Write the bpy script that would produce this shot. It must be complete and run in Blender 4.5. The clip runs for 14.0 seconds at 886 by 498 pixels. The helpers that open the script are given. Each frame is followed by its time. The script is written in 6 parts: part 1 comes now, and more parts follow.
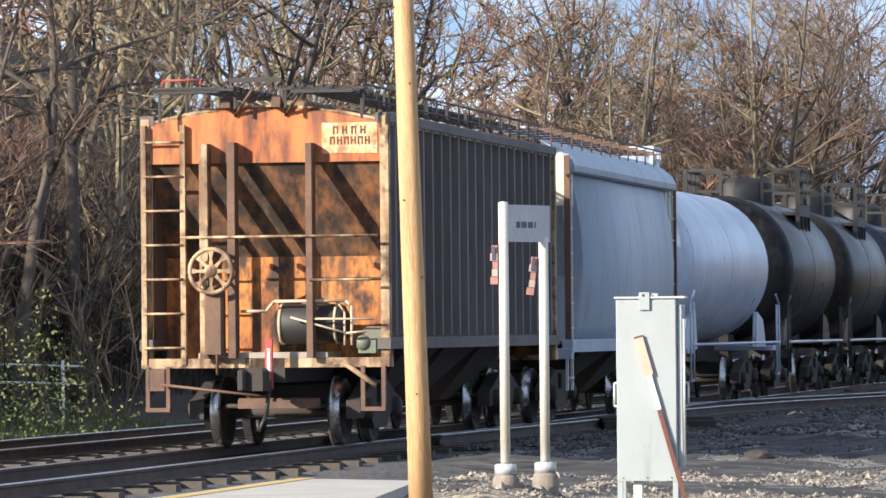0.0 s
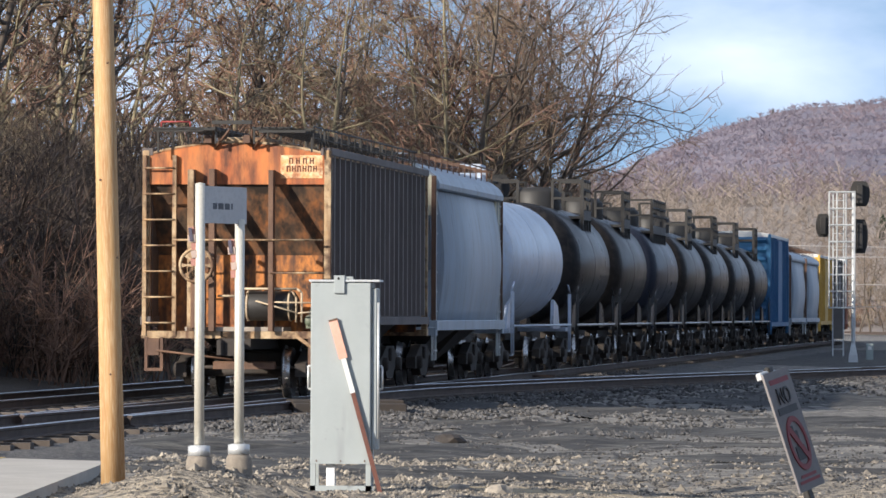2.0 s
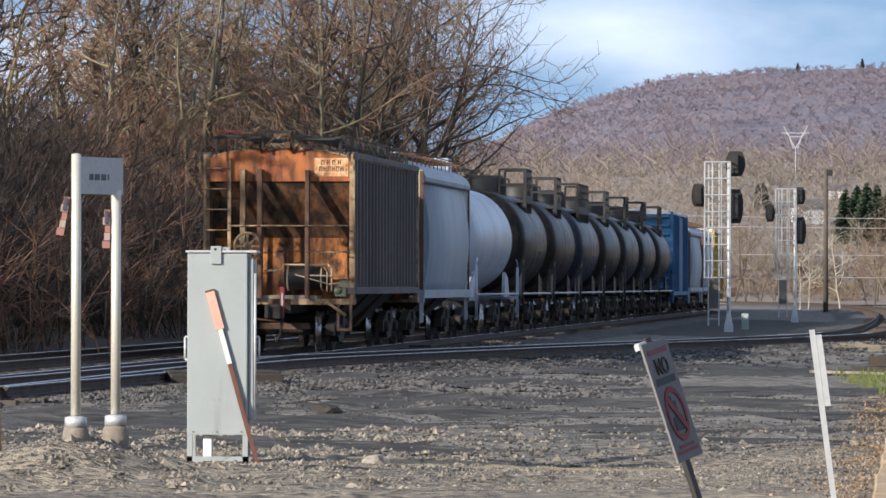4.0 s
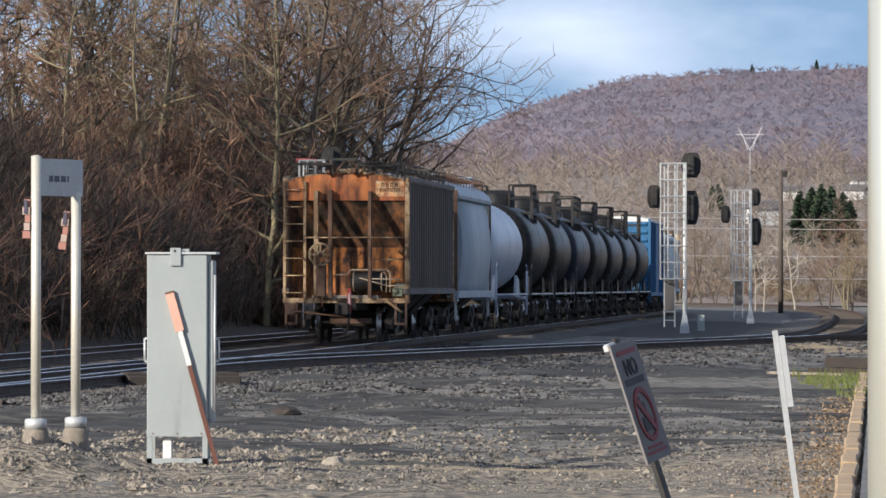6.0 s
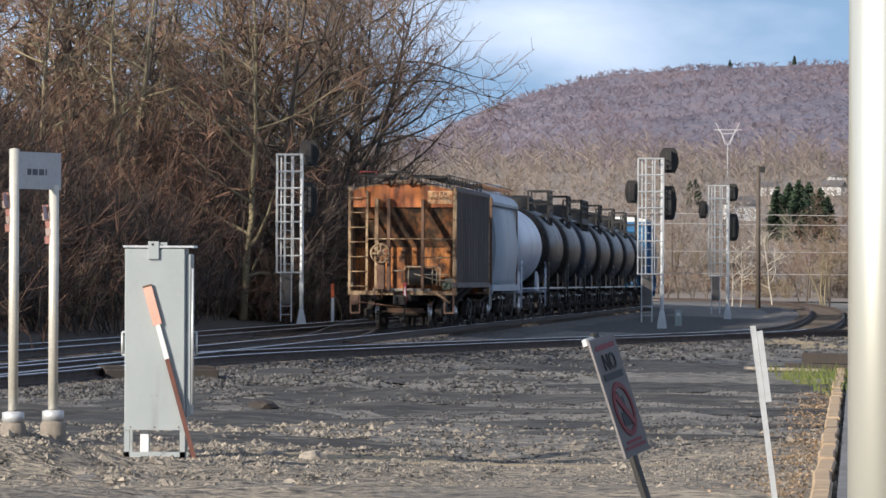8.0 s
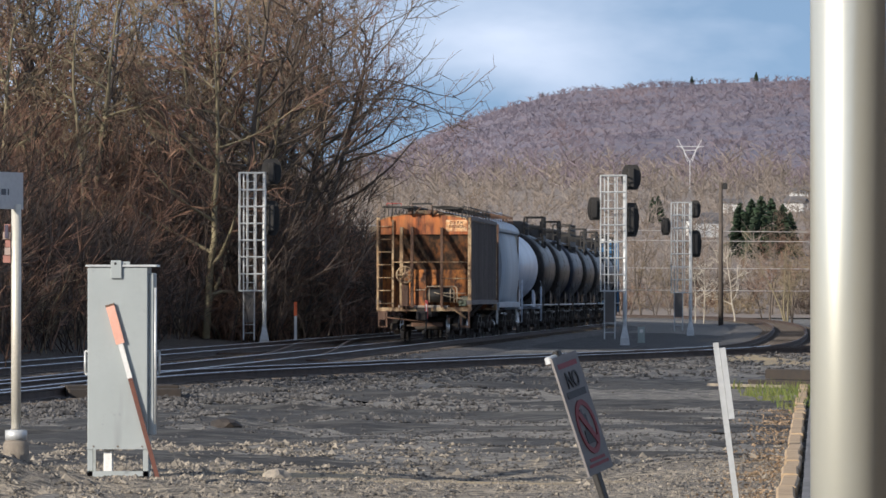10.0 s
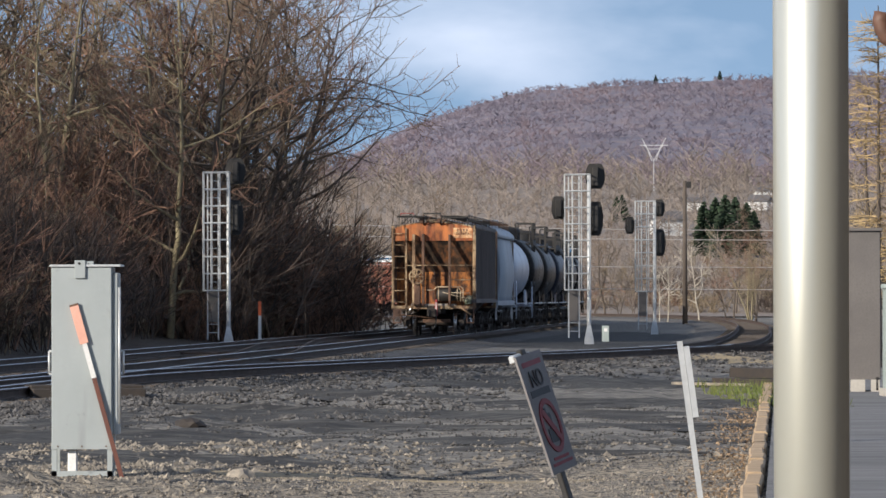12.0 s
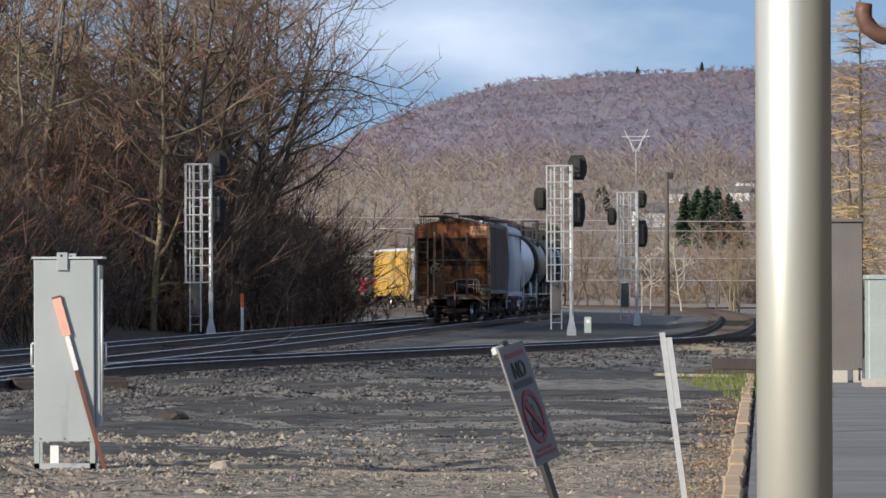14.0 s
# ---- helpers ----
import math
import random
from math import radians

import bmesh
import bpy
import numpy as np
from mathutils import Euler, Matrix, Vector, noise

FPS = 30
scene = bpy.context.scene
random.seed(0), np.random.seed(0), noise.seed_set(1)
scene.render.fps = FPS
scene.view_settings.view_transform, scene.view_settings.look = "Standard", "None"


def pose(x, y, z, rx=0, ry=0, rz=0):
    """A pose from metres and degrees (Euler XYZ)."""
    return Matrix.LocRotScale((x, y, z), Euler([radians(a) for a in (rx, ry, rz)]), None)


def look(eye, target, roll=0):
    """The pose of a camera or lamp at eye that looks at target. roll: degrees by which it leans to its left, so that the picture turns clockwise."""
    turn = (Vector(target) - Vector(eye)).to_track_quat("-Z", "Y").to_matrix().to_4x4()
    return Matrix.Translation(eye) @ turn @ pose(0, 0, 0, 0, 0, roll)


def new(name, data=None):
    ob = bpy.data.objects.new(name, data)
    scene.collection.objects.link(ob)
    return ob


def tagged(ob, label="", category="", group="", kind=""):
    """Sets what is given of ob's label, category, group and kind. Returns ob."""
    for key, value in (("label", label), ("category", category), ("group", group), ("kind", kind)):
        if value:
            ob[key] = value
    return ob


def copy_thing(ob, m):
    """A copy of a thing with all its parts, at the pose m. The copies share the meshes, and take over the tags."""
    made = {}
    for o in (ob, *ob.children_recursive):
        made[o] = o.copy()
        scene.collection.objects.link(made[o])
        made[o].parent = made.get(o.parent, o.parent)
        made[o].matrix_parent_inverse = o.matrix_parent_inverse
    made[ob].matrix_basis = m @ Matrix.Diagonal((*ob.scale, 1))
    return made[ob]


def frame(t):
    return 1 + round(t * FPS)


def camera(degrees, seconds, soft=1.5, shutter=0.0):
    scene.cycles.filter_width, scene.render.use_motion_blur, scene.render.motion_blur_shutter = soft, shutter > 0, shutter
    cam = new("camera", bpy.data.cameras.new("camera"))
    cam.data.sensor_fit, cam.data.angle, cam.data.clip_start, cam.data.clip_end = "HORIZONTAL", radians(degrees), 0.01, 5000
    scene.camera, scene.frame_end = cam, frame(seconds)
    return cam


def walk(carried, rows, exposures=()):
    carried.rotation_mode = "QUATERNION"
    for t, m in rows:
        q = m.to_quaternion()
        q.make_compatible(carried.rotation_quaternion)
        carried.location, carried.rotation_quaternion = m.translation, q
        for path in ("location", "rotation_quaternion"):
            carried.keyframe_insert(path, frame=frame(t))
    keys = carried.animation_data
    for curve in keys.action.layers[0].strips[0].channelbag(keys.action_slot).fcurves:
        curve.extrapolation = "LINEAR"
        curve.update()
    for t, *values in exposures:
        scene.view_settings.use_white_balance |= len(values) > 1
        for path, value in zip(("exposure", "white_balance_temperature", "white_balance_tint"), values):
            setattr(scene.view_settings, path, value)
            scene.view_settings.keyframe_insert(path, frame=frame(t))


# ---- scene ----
cam = camera(10.418, 14.0, soft=1.6)


def aim(x, z, yaw, pitch, roll):
    """Camera pose from its place and its turn in degrees; it looks along +y."""
    a, b = radians(yaw), radians(pitch)
    eye = Vector((x, 0.0, z))
    return look(eye, eye + Vector((math.sin(a) * math.cos(b), math.cos(a) * math.cos(b), math.sin(b))), roll)


walk(cam, [(t, aim(x, z, a, b, r)) for t, x, z, a, b, r in (
    (0.0, 0.137, 1.725, -7.013, 0.985, -0.53),
    (0.5, 0.141, 1.724, -5.064, 0.822, -0.51),
    (1.0, 0.141, 1.73, -3.839, 0.777, -0.02),
    (1.5, 0.099, 1.731, -3.591, 0.741, 0.34),
    (2.0, 0.063, 1.729, -3.338, 0.764, 0.21),
    (2.5, 0.058, 1.729, -2.419, 0.714, 0.11),
    (3.0, 0.105, 1.73, -1.939, 1.308, 0.22),
    (3.5, 0.113, 1.734, -1.944, 1.034, 0.22),
    (4.0, 0.054, 1.732, -1.873, 0.417, 0.13),
    (4.2, 0.045, 1.731, -1.78, 0.425, 0.12),
    (6.5, -0.002, 1.729, -1.315, 0.443, 0.06),
    (7.0, -0.004, 1.729, -1.344, 0.449, 0.13),
    (7.5, -0.002, 1.728, -1.336, 0.394, 0.21),
    (8.0, -0.002, 1.728, -1.07, 0.374, 0.24),
    (8.2, -0.002, 1.728, -0.932, 0.371, 0.22),
    (10.5, -0.001, 1.731, -0.524, 0.612, -0.05),
    (11.0, -0.001, 1.731, -0.364, 0.603, -0.11),
    (11.5, -0.001, 1.729, -0.297, 0.57, -0.07),
    (12.0, 0.001, 1.73, -0.209, 0.573, -0.11),
    (12.5, 0.001, 1.726, -0.14, 0.551, -0.05),
    (13.0, 0.001, 1.727, -0.099, 0.52, -0.07),
    (13.5, -0.001, 1.727, -0.056, 0.503, -0.16),
    (14.0, -0.0, 1.73, 0.0, 0.473, -0.21),
)], exposures=((0.0, 1.02), (0.5, 0.84), (1.0, 0.62), (1.5, 0.68), (2.0, 0.58), (2.5, 0.44), (3.0, 0.22), (3.5, 0.2), (4.0, 0.46), (6.5, 0.34), (8.0, 0.4), (10.5, 0.2), (14.0, 0.22)))

# ---- light: low sun from behind the camera on its left, broken cloud ----
SUN_AZ, SUN_EL = radians(48), radians(22)
to_sun = Vector((-math.sin(SUN_AZ) * math.cos(SUN_EL), -math.cos(SUN_AZ) * math.cos(SUN_EL), math.sin(SUN_EL)))
world = bpy.data.worlds.new("world")
scene.world = world
world.use_nodes = True
wt = world.node_tree
wt.nodes.clear()


def wnode(kind, **kw):
    n = wt.nodes.new(kind)
    for k, v in kw.items():
        n.inputs[k].default_value = v
    return n


w_out = wnode("ShaderNodeOutputWorld")
w_bg = wnode("ShaderNodeBackground", Strength=0.112)
w_sky = wnode("ShaderNodeTexSky")
w_sky.sky_type, w_sky.sun_disc = "NISHITA", False
w_sky.sun_elevation, w_sky.sun_rotation = SUN_EL, math.atan2(to_sun.x, to_sun.y)
w_sky.air_density, w_sky.dust_density, w_sky.ozone_density = 1.0, 0.4, 2.0
w_co = wnode("ShaderNodeTexCoord")
w_lift = wnode("ShaderNodeVectorMath")
w_lift.operation = "ADD"
w_lift.inputs[1].default_value = (0, 0, 0.22)
w_map = wnode("ShaderNodeMapping", Scale=(8, 8, 20), Location=(0.45, 0, 0.3))
w_noise = wnode("ShaderNodeTexNoise", Scale=1.3, Detail=6, Roughness=0.5)
w_ramp = wnode("ShaderNodeValToRGB")
w_ramp.color_ramp.elements[0].position, w_ramp.color_ramp.elements[1].position = 0.43, 0.70
w_ramp.color_ramp.elements[0].color = (0.05, 0.05, 0.05, 1)
w_ramp.color_ramp.elements[1].color = (0.9, 0.9, 0.9, 1)
w_mix = wnode("ShaderNodeMix")
w_mix.data_type = "RGBA"
w_mix.inputs["B"].default_value = (6.1, 6.9, 8.5, 1)
wt.links.new(w_co.outputs["Generated"], w_lift.inputs[0])
wt.links.new(w_lift.outputs[0], w_sky.inputs["Vector"])
wt.links.new(w_co.outputs["Generated"], w_map.inputs["Vector"])
wt.links.new(w_map.outputs[0], w_noise.inputs["Vector"])
wt.links.new(w_noise.outputs["Fac"], w_ramp.inputs["Fac"])
wt.links.new(w_ramp.outputs["Color"], w_mix.inputs["Factor"])
wt.links.new(w_sky.outputs[0], w_mix.inputs["A"])
wt.links.new(w_mix.outputs["Result"], w_bg.inputs["Color"])
wt.links.new(w_bg.outputs[0], w_out.inputs["Surface"])
sun = new("sun", bpy.data.lights.new("sun", "SUN"))
sun.data.energy, sun.data.angle, sun.data.color = 5.0, radians(0.6), (1.0, 0.92, 0.81)
sun.matrix_world = look((0, 0, 60), Vector((0, 0, 60)) - to_sun)


# ---- materials ----
def mat(name, c1, c2=None, rough=0.7, metal=0.0, scale=1.5, fine=30.0, bump=0.15, depth=0.01, streak=(1, 1, 1), c3=None, island=0.0, wear=None, crisp=0.75):
    """A weathered surface: broad patches from c1 to c2, fine grain towards c3, relief of that depth in metres."""
    m = bpy.data.materials.new(name)
    m.use_nodes = True
    t = m.node_tree
    b = t.nodes["Principled BSDF"]
    b.inputs["Metallic"].default_value = metal
    co = t.nodes.new("ShaderNodeTexCoord")
    mp = t.nodes.new("ShaderNodeMapping")
    mp.inputs["Scale"].default_value = streak
    t.links.new(co.outputs["Object"], mp.inputs["Vector"])

    def tex(s, d):
        n = t.nodes.new("ShaderNodeTexNoise")
        n.inputs["Scale"].default_value, n.inputs["Detail"].default_value, n.inputs["Roughness"].default_value = s, d, 0.62
        t.links.new(mp.outputs[0], n.inputs["Vector"])
        return n.outputs["Fac"]

    def ramp(fac, lo, hi):
        r = t.nodes.new("ShaderNodeMapRange")
        r.inputs["From Min"].default_value, r.inputs["From Max"].default_value = lo, hi
        t.links.new(fac, r.inputs["Value"])
        return r.outputs[0]

    def mix(fac, a, bb):
        x = t.nodes.new("ShaderNodeMix")
        x.data_type = "RGBA"
        if isinstance(fac, float):
            x.inputs["Factor"].default_value = fac
        else:
            t.links.new(fac, x.inputs["Factor"])
        for sock, v in ((x.inputs["A"], a), (x.inputs["B"], bb)):
            if isinstance(v, tuple):
                sock.default_value = (*v, 1)
            else:
                t.links.new(v, sock)
        return x.outputs["Result"]

    c2 = c2 or tuple(v * 0.7 for v in c1)
    c3 = c3 or tuple((p + q) * 0.42 for p, q in zip(c1, c2))
    broad, grain = tex(scale, 5), tex(fine, 4)
    col = mix(ramp(broad, 0.36, 0.64), c1, c2)
    col = mix(ramp(grain, 0.45, crisp), col, c3)
    if wear:  # runs and stains of dirt or rust down the surface
        run = t.nodes.new("ShaderNodeTexNoise")
        vm = t.nodes.new("ShaderNodeMapping")
        vm.inputs["Scale"].default_value = (1, 1, 0.14)
        run.inputs["Scale"].default_value, run.inputs["Detail"].default_value = 5.5, 6
        t.links.new(co.outputs["Object"], vm.inputs["Vector"])
        t.links.new(vm.outputs[0], run.inputs["Vector"])
        col = mix(ramp(run.outputs["Fac"], wear[3], wear[3] + 0.22), col, wear[:3])
        spot = tex(4.2, 8)
        col = mix(ramp(spot, wear[3] + 0.04, wear[3] + 0.2), col, tuple(0.6 * v for v in wear[:3]))
    if island:
        geo = t.nodes.new("ShaderNodeNewGeometry")
        hsv = t.nodes.new("ShaderNodeHueSaturation")
        val = t.nodes.new("ShaderNodeMapRange")
        val.inputs["To Min"].default_value, val.inputs["To Max"].default_value = 1 - island, 1 + island
        t.links.new(geo.outputs["Random Per Island"], val.inputs["Value"])
        t.links.new(val.outputs[0], hsv.inputs["Value"])
        t.links.new(col, hsv.inputs["Color"])
        col = hsv.outputs[0]
    t.links.new(col, b.inputs["Base Color"])
    rr = t.nodes.new("ShaderNodeMapRange")
    rr.inputs["To Min"].default_value, rr.inputs["To Max"].default_value = max(rough - 0.12, 0.03), min(rough + 0.12, 1)
    t.links.new(broad, rr.inputs["Value"])
    t.links.new(rr.outputs[0], b.inputs["Roughness"])
    bp = t.nodes.new("ShaderNodeBump")
    bp.inputs["Strength"].default_value, bp.inputs["Distance"].default_value = bump, depth
    t.links.new(grain, bp.inputs["Height"])
    t.links.new(bp.outputs[0], b.inputs["Normal"])
    return m


RUST = mat("rusted_orange_paint", (0.62, 0.23, 0.05), (0.36, 0.11, 0.03), 0.75, scale=1.7, fine=14, streak=(1, 1, 0.5), c3=(0.10, 0.05, 0.03), wear=(0.09, 0.042, 0.025, 0.44))
RUST_HI = mat("faded_orange_paint", (0.58, 0.20, 0.055), (0.44, 0.10, 0.03), 0.7, scale=2.2, fine=7, streak=(1, 1, 0.3), c3=(0.30, 0.12, 0.05), wear=(0.20, 0.07, 0.035, 0.47))
SLOPE = mat("scuffed_slope_sheet", (0.34, 0.125, 0.04), (0.13, 0.08, 0.048), 0.75, scale=2.2, fine=8, streak=(1, 1, 0.45), c3=(0.07, 0.05, 0.04), wear=(0.05, 0.034, 0.024, 0.43))
TAN_STEEL = mat("tan_weathered_steel", (0.52, 0.39, 0.24), (0.36, 0.22, 0.11), 0.7, scale=3, fine=16, wear=(0.12, 0.06, 0.033, 0.45))
BROWN_STEEL = mat("brown_steel", (0.16, 0.085, 0.05), (0.09, 0.05, 0.035), 0.7, scale=3, fine=30)
SIDE = mat("grimy_brown_side", (0.13, 0.105, 0.098), (0.075, 0.062, 0.058), 0.65, scale=0.8, fine=9, streak=(1, 1, 0.25), wear=(0.12, 0.10, 0.09, 0.55))
GRIME = mat("black_running_gear", (0.03, 0.026, 0.024), (0.05, 0.038, 0.03), 0.8, scale=4, fine=30)
TREAD = mat("polished_wheel_tread", (0.5, 0.5, 0.5), (0.35, 0.34, 0.33), 0.28, metal=1.0, scale=5)
PATCH = mat("pale_stencil_patch", (0.80, 0.66, 0.42), (0.75, 0.36, 0.14), 0.7, scale=7, fine=18, c3=(0.5, 0.2, 0.07), wear=(0.42, 0.13, 0.05, 0.50))
STENCIL = mat("brown_stencil_paint", (0.12, 0.05, 0.03), (0.2, 0.07, 0.03), 0.8)
GREY = mat("pale_grey_hopper_paint", (0.36, 0.43, 0.51), (0.30, 0.36, 0.43), 0.45, scale=0.7, fine=7, streak=(1, 1, 0.2), c3=(0.33, 0.35, 0.365), bump=0.05, wear=(0.24, 0.25, 0.26, 0.57))
CREAM = mat("cream_roof_paint", (0.66, 0.63, 0.48), (0.55, 0.5, 0.36), 0.6)
WHITE = mat("white_tank_paint", (0.50, 0.57, 0.69), (0.41, 0.47, 0.57), 0.32, scale=0.6, fine=6, c3=(0.45, 0.46, 0.48), bump=0.04, wear=(0.28, 0.29, 0.32, 0.56))
BLACK = mat("grimy_black_tank_paint", (0.014, 0.014, 0.016), (0.024, 0.023, 0.024), 0.3, scale=0.7, fine=5, c3=(0.035, 0.032, 0.03), bump=0.03, wear=(0.05, 0.045, 0.04, 0.58))
BLACK2 = mat("brownish_black_tank_paint", (0.026, 0.022, 0.020), (0.016, 0.014, 0.013), 0.32, scale=0.7, fine=5, c3=(0.04, 0.034, 0.03), bump=0.03)
SLATE = mat("slate_blue_tank_paint", (0.03, 0.034, 0.05), (0.022, 0.025, 0.036), 0.3, scale=0.7, fine=5, bump=0.05)
BLUE = mat("blue_boxcar_paint", (0.02, 0.10, 0.23), (0.03, 0.14, 0.28), 0.55, scale=0.6, fine=6)
TEAL = mat("teal_boxcar_paint", (0.05, 0.27, 0.33), (0.04, 0.2, 0.27), 0.55)
YELLOW = mat("yellow_car_paint", (0.60, 0.38, 0.07), (0.46, 0.28, 0.06), 0.6)
CAR_RED = mat("red_brown_boxcar_paint", (0.30, 0.10, 0.06), (0.22, 0.08, 0.05), 0.7)
PINK = mat("red_pink_sprayed_paint", (0.62, 0.05, 0.10), (0.45, 0.04, 0.08), 0.6)
ROOFWHITE = mat("white_car_roof", (0.8, 0.8, 0.78), (0.68, 0.68, 0.66), 0.5)
BLACK_STEEL = mat("black_painted_steel", (0.02, 0.019, 0.018), (0.034, 0.03, 0.027), 0.6)
TAG = mat("red_tag_plastic", (0.45, 0.07, 0.06), (0.3, 0.05, 0.05), 0.6)
TAG_W = mat("white_tag_strip", (0.7, 0.65, 0.62), None, 0.6)
GREEN_V = mat("green_valve_paint", (0.10, 0.16, 0.10), (0.16, 0.13, 0.10), 0.6)
BRASS = mat("pale_pipe", (0.55, 0.44, 0.30), (0.4, 0.3, 0.2), 0.6, scale=5)
RAIL_SIDE = mat("rusty_rail", (0.085, 0.055, 0.042), (0.05, 0.036, 0.03), 0.75, scale=3)
RAIL_TOP = mat("worn_rail_head", (0.62, 0.63, 0.66), (0.45, 0.46, 0.48), 0.32, metal=1.0, scale=3, bump=0.03)
TIE = mat("creosoted_tie_wood", (0.065, 0.05, 0.04), (0.12, 0.10, 0.085), 0.9, scale=3, streak=(1, 1, 1))
BALLAST = mat("dark_ballast_stone", (0.07, 0.066, 0.064), (0.036, 0.034, 0.034), 0.9, scale=0.9, fine=16, bump=0.9, depth=0.05, c3=(0.21, 0.195, 0.18), island=0.35)
GRAVEL = mat("cinder_and_dirt", (0.03, 0.03, 0.032), (0.20, 0.187, 0.17), 0.95, scale=0.7, fine=8, bump=1.0, depth=0.12, streak=(0.3, 1, 1), c3=(0.27, 0.25, 0.22), crisp=0.64)
PAD = mat("buff_gravel", (0.40, 0.335, 0.25), (0.19, 0.17, 0.145), 0.95, scale=0.7, fine=12, bump=1.0, depth=0.12, streak=(0.5, 1, 1), c3=(0.06, 0.055, 0.05), crisp=0.64)
STONE = mat("loose_grey_stone", (0.33, 0.28, 0.215), (0.11, 0.10, 0.09), 0.9, scale=6, fine=40, island=0.5)
BALLAST_STONE = mat("broken_ballast_stone", (0.125, 0.118, 0.113), (0.04, 0.038, 0.038), 0.9, scale=1.2, fine=20, island=0.6)
# Cinder dirt, its colour darkened further to hold train and tree shade.
CINDER_SHADE = mat("cinder_and_shade", (0.018, 0.018, 0.02), (0.042, 0.04, 0.04), 0.95, scale=1.1, fine=6, bump=1.0, depth=0.12, streak=(0.2, 1, 1), c3=(0.12, 0.115, 0.105), crisp=0.72)
FOOTING = mat("rough_brown_concrete", (0.27, 0.23, 0.185), (0.17, 0.145, 0.12), 0.95, scale=6, fine=30, bump=0.6)
SAND = mat("pale_sandy_dirt", (0.40, 0.305, 0.175), (0.25, 0.205, 0.14), 0.95, scale=0.9, fine=12, bump=0.6)
ASPHALT = mat("worn_asphalt", (0.16, 0.155, 0.155), (0.10, 0.098, 0.10), 0.88, scale=0.9, fine=5, streak=(0.15, 1, 1), c3=(0.22, 0.215, 0.21))
CONCRETE = mat("pale_concrete", (0.46, 0.43, 0.38), (0.38, 0.35, 0.31), 0.85, scale=1.2, fine=25)
KERB = mat("weathered_kerb_timber", (0.50, 0.36, 0.22), (0.34, 0.24, 0.15), 0.85, scale=2.5, fine=18)
LINE = mat("yellow_line_paint", (0.6, 0.40, 0.10), (0.5, 0.36, 0.14), 0.8)
POLE = mat("pine_pole_wood", (0.50, 0.30, 0.13), (0.36, 0.19, 0.08), 0.8, scale=2.2, fine=20, streak=(6, 6, 0.3), c3=(0.56, 0.42, 0.25))
ALU = mat("brushed_aluminium", (0.68, 0.64, 0.55), (0.61, 0.58, 0.50), 0.42, metal=0.35, scale=2, fine=60, bump=0.03)
GALV = mat("galvanised_steel", (0.60, 0.61, 0.61), (0.52, 0.53, 0.53), 0.5, metal=0.4, scale=3, fine=12, bump=0.03)
CABINET = mat("grey_cabinet_paint", (0.36, 0.39, 0.39), (0.31, 0.34, 0.34), 0.5, scale=1.3, fine=20, bump=0.03, c3=(0.335, 0.36, 0.36), wear=(0.27, 0.29, 0.29, 0.58))
SATIN = mat("satin_steel_tube", (0.70, 0.69, 0.60), (0.68, 0.67, 0.58), 0.30, metal=0.65, scale=0.15, fine=60, bump=0.0, c3=(0.69, 0.68, 0.59))
SIGN_GREY = mat("grey_sign_back", (0.50, 0.51, 0.52), (0.43, 0.44, 0.46), 0.5)
SIGN_INK = mat("dark_sign_ink", (0.10, 0.11, 0.13), None, 0.6)
BOARD = mat("pale_sign_board", (0.21, 0.19, 0.185), (0.16, 0.145, 0.145), 0.6)
INK = mat("black_sign_ink", (0.03, 0.028, 0.03), None, 0.6)
SIGNRED = mat("dull_red_sign_ink", (0.27, 0.02, 0.03), (0.2, 0.03, 0.03), 0.6)
STICK = mat("rust_red_stick_paint", (0.16, 0.055, 0.035), (0.1, 0.04, 0.03), 0.6)
ORANGE = mat("salmon_reflector", (0.80, 0.43, 0.33), (0.70, 0.36, 0.27), 0.5)
PAPER = mat("white_tape", (0.78, 0.77, 0.74), (0.65, 0.64, 0.62), 0.6)
FLAGRED = mat("faded_flag_cloth", (0.44, 0.22, 0.17), (0.36, 0.17, 0.14), 0.8)
FLAGWHITE = mat("white_flag_cloth", (0.55, 0.42, 0.36), None, 0.8)
FLAGBLUE = mat("navy_flag_cloth", (0.10, 0.09, 0.13), None, 0.8)
BARK = mat("grey_brown_bark", (0.12, 0.095, 0.075), (0.07, 0.055, 0.045), 0.9, scale=1.2, fine=14, bump=0.4)
MOSSY = mat("pale_olive_bark", (0.27, 0.23, 0.14), (0.17, 0.14, 0.09), 0.9, scale=1.2, fine=14, bump=0.4)
TWIG = mat("brown_twigs", (0.23, 0.165, 0.115), (0.14, 0.10, 0.072), 0.9, scale=0.5, fine=3, bump=0.0, island=0.4)
TWIG_RED = mat("reddish_twigs", (0.25, 0.14, 0.095), (0.15, 0.09, 0.062), 0.9, scale=0.5, fine=3, bump=0.0, island=0.4)
# Canes darker than the twigs, with shade of the lower woods painted in.
SHADED_CANE = mat("shaded_canes", (0.09, 0.064, 0.05), (0.05, 0.037, 0.03), 0.9, scale=0.5, fine=3, bump=0.0, island=0.4)
TWIG_PALE = mat("tan_twigs", (0.27, 0.205, 0.13), (0.17, 0.13, 0.085), 0.9, scale=0.5, fine=3, bump=0.0, island=0.4)
SYCAMORE = mat("pale_sycamore_bark", (0.55, 0.50, 0.42), (0.42, 0.37, 0.3), 0.85, scale=2)
LEAF = mat("spring_green_leaves", (0.13, 0.15, 0.05), (0.08, 0.10, 0.03), 0.8, scale=1, fine=6, bump=0, island=0.5)
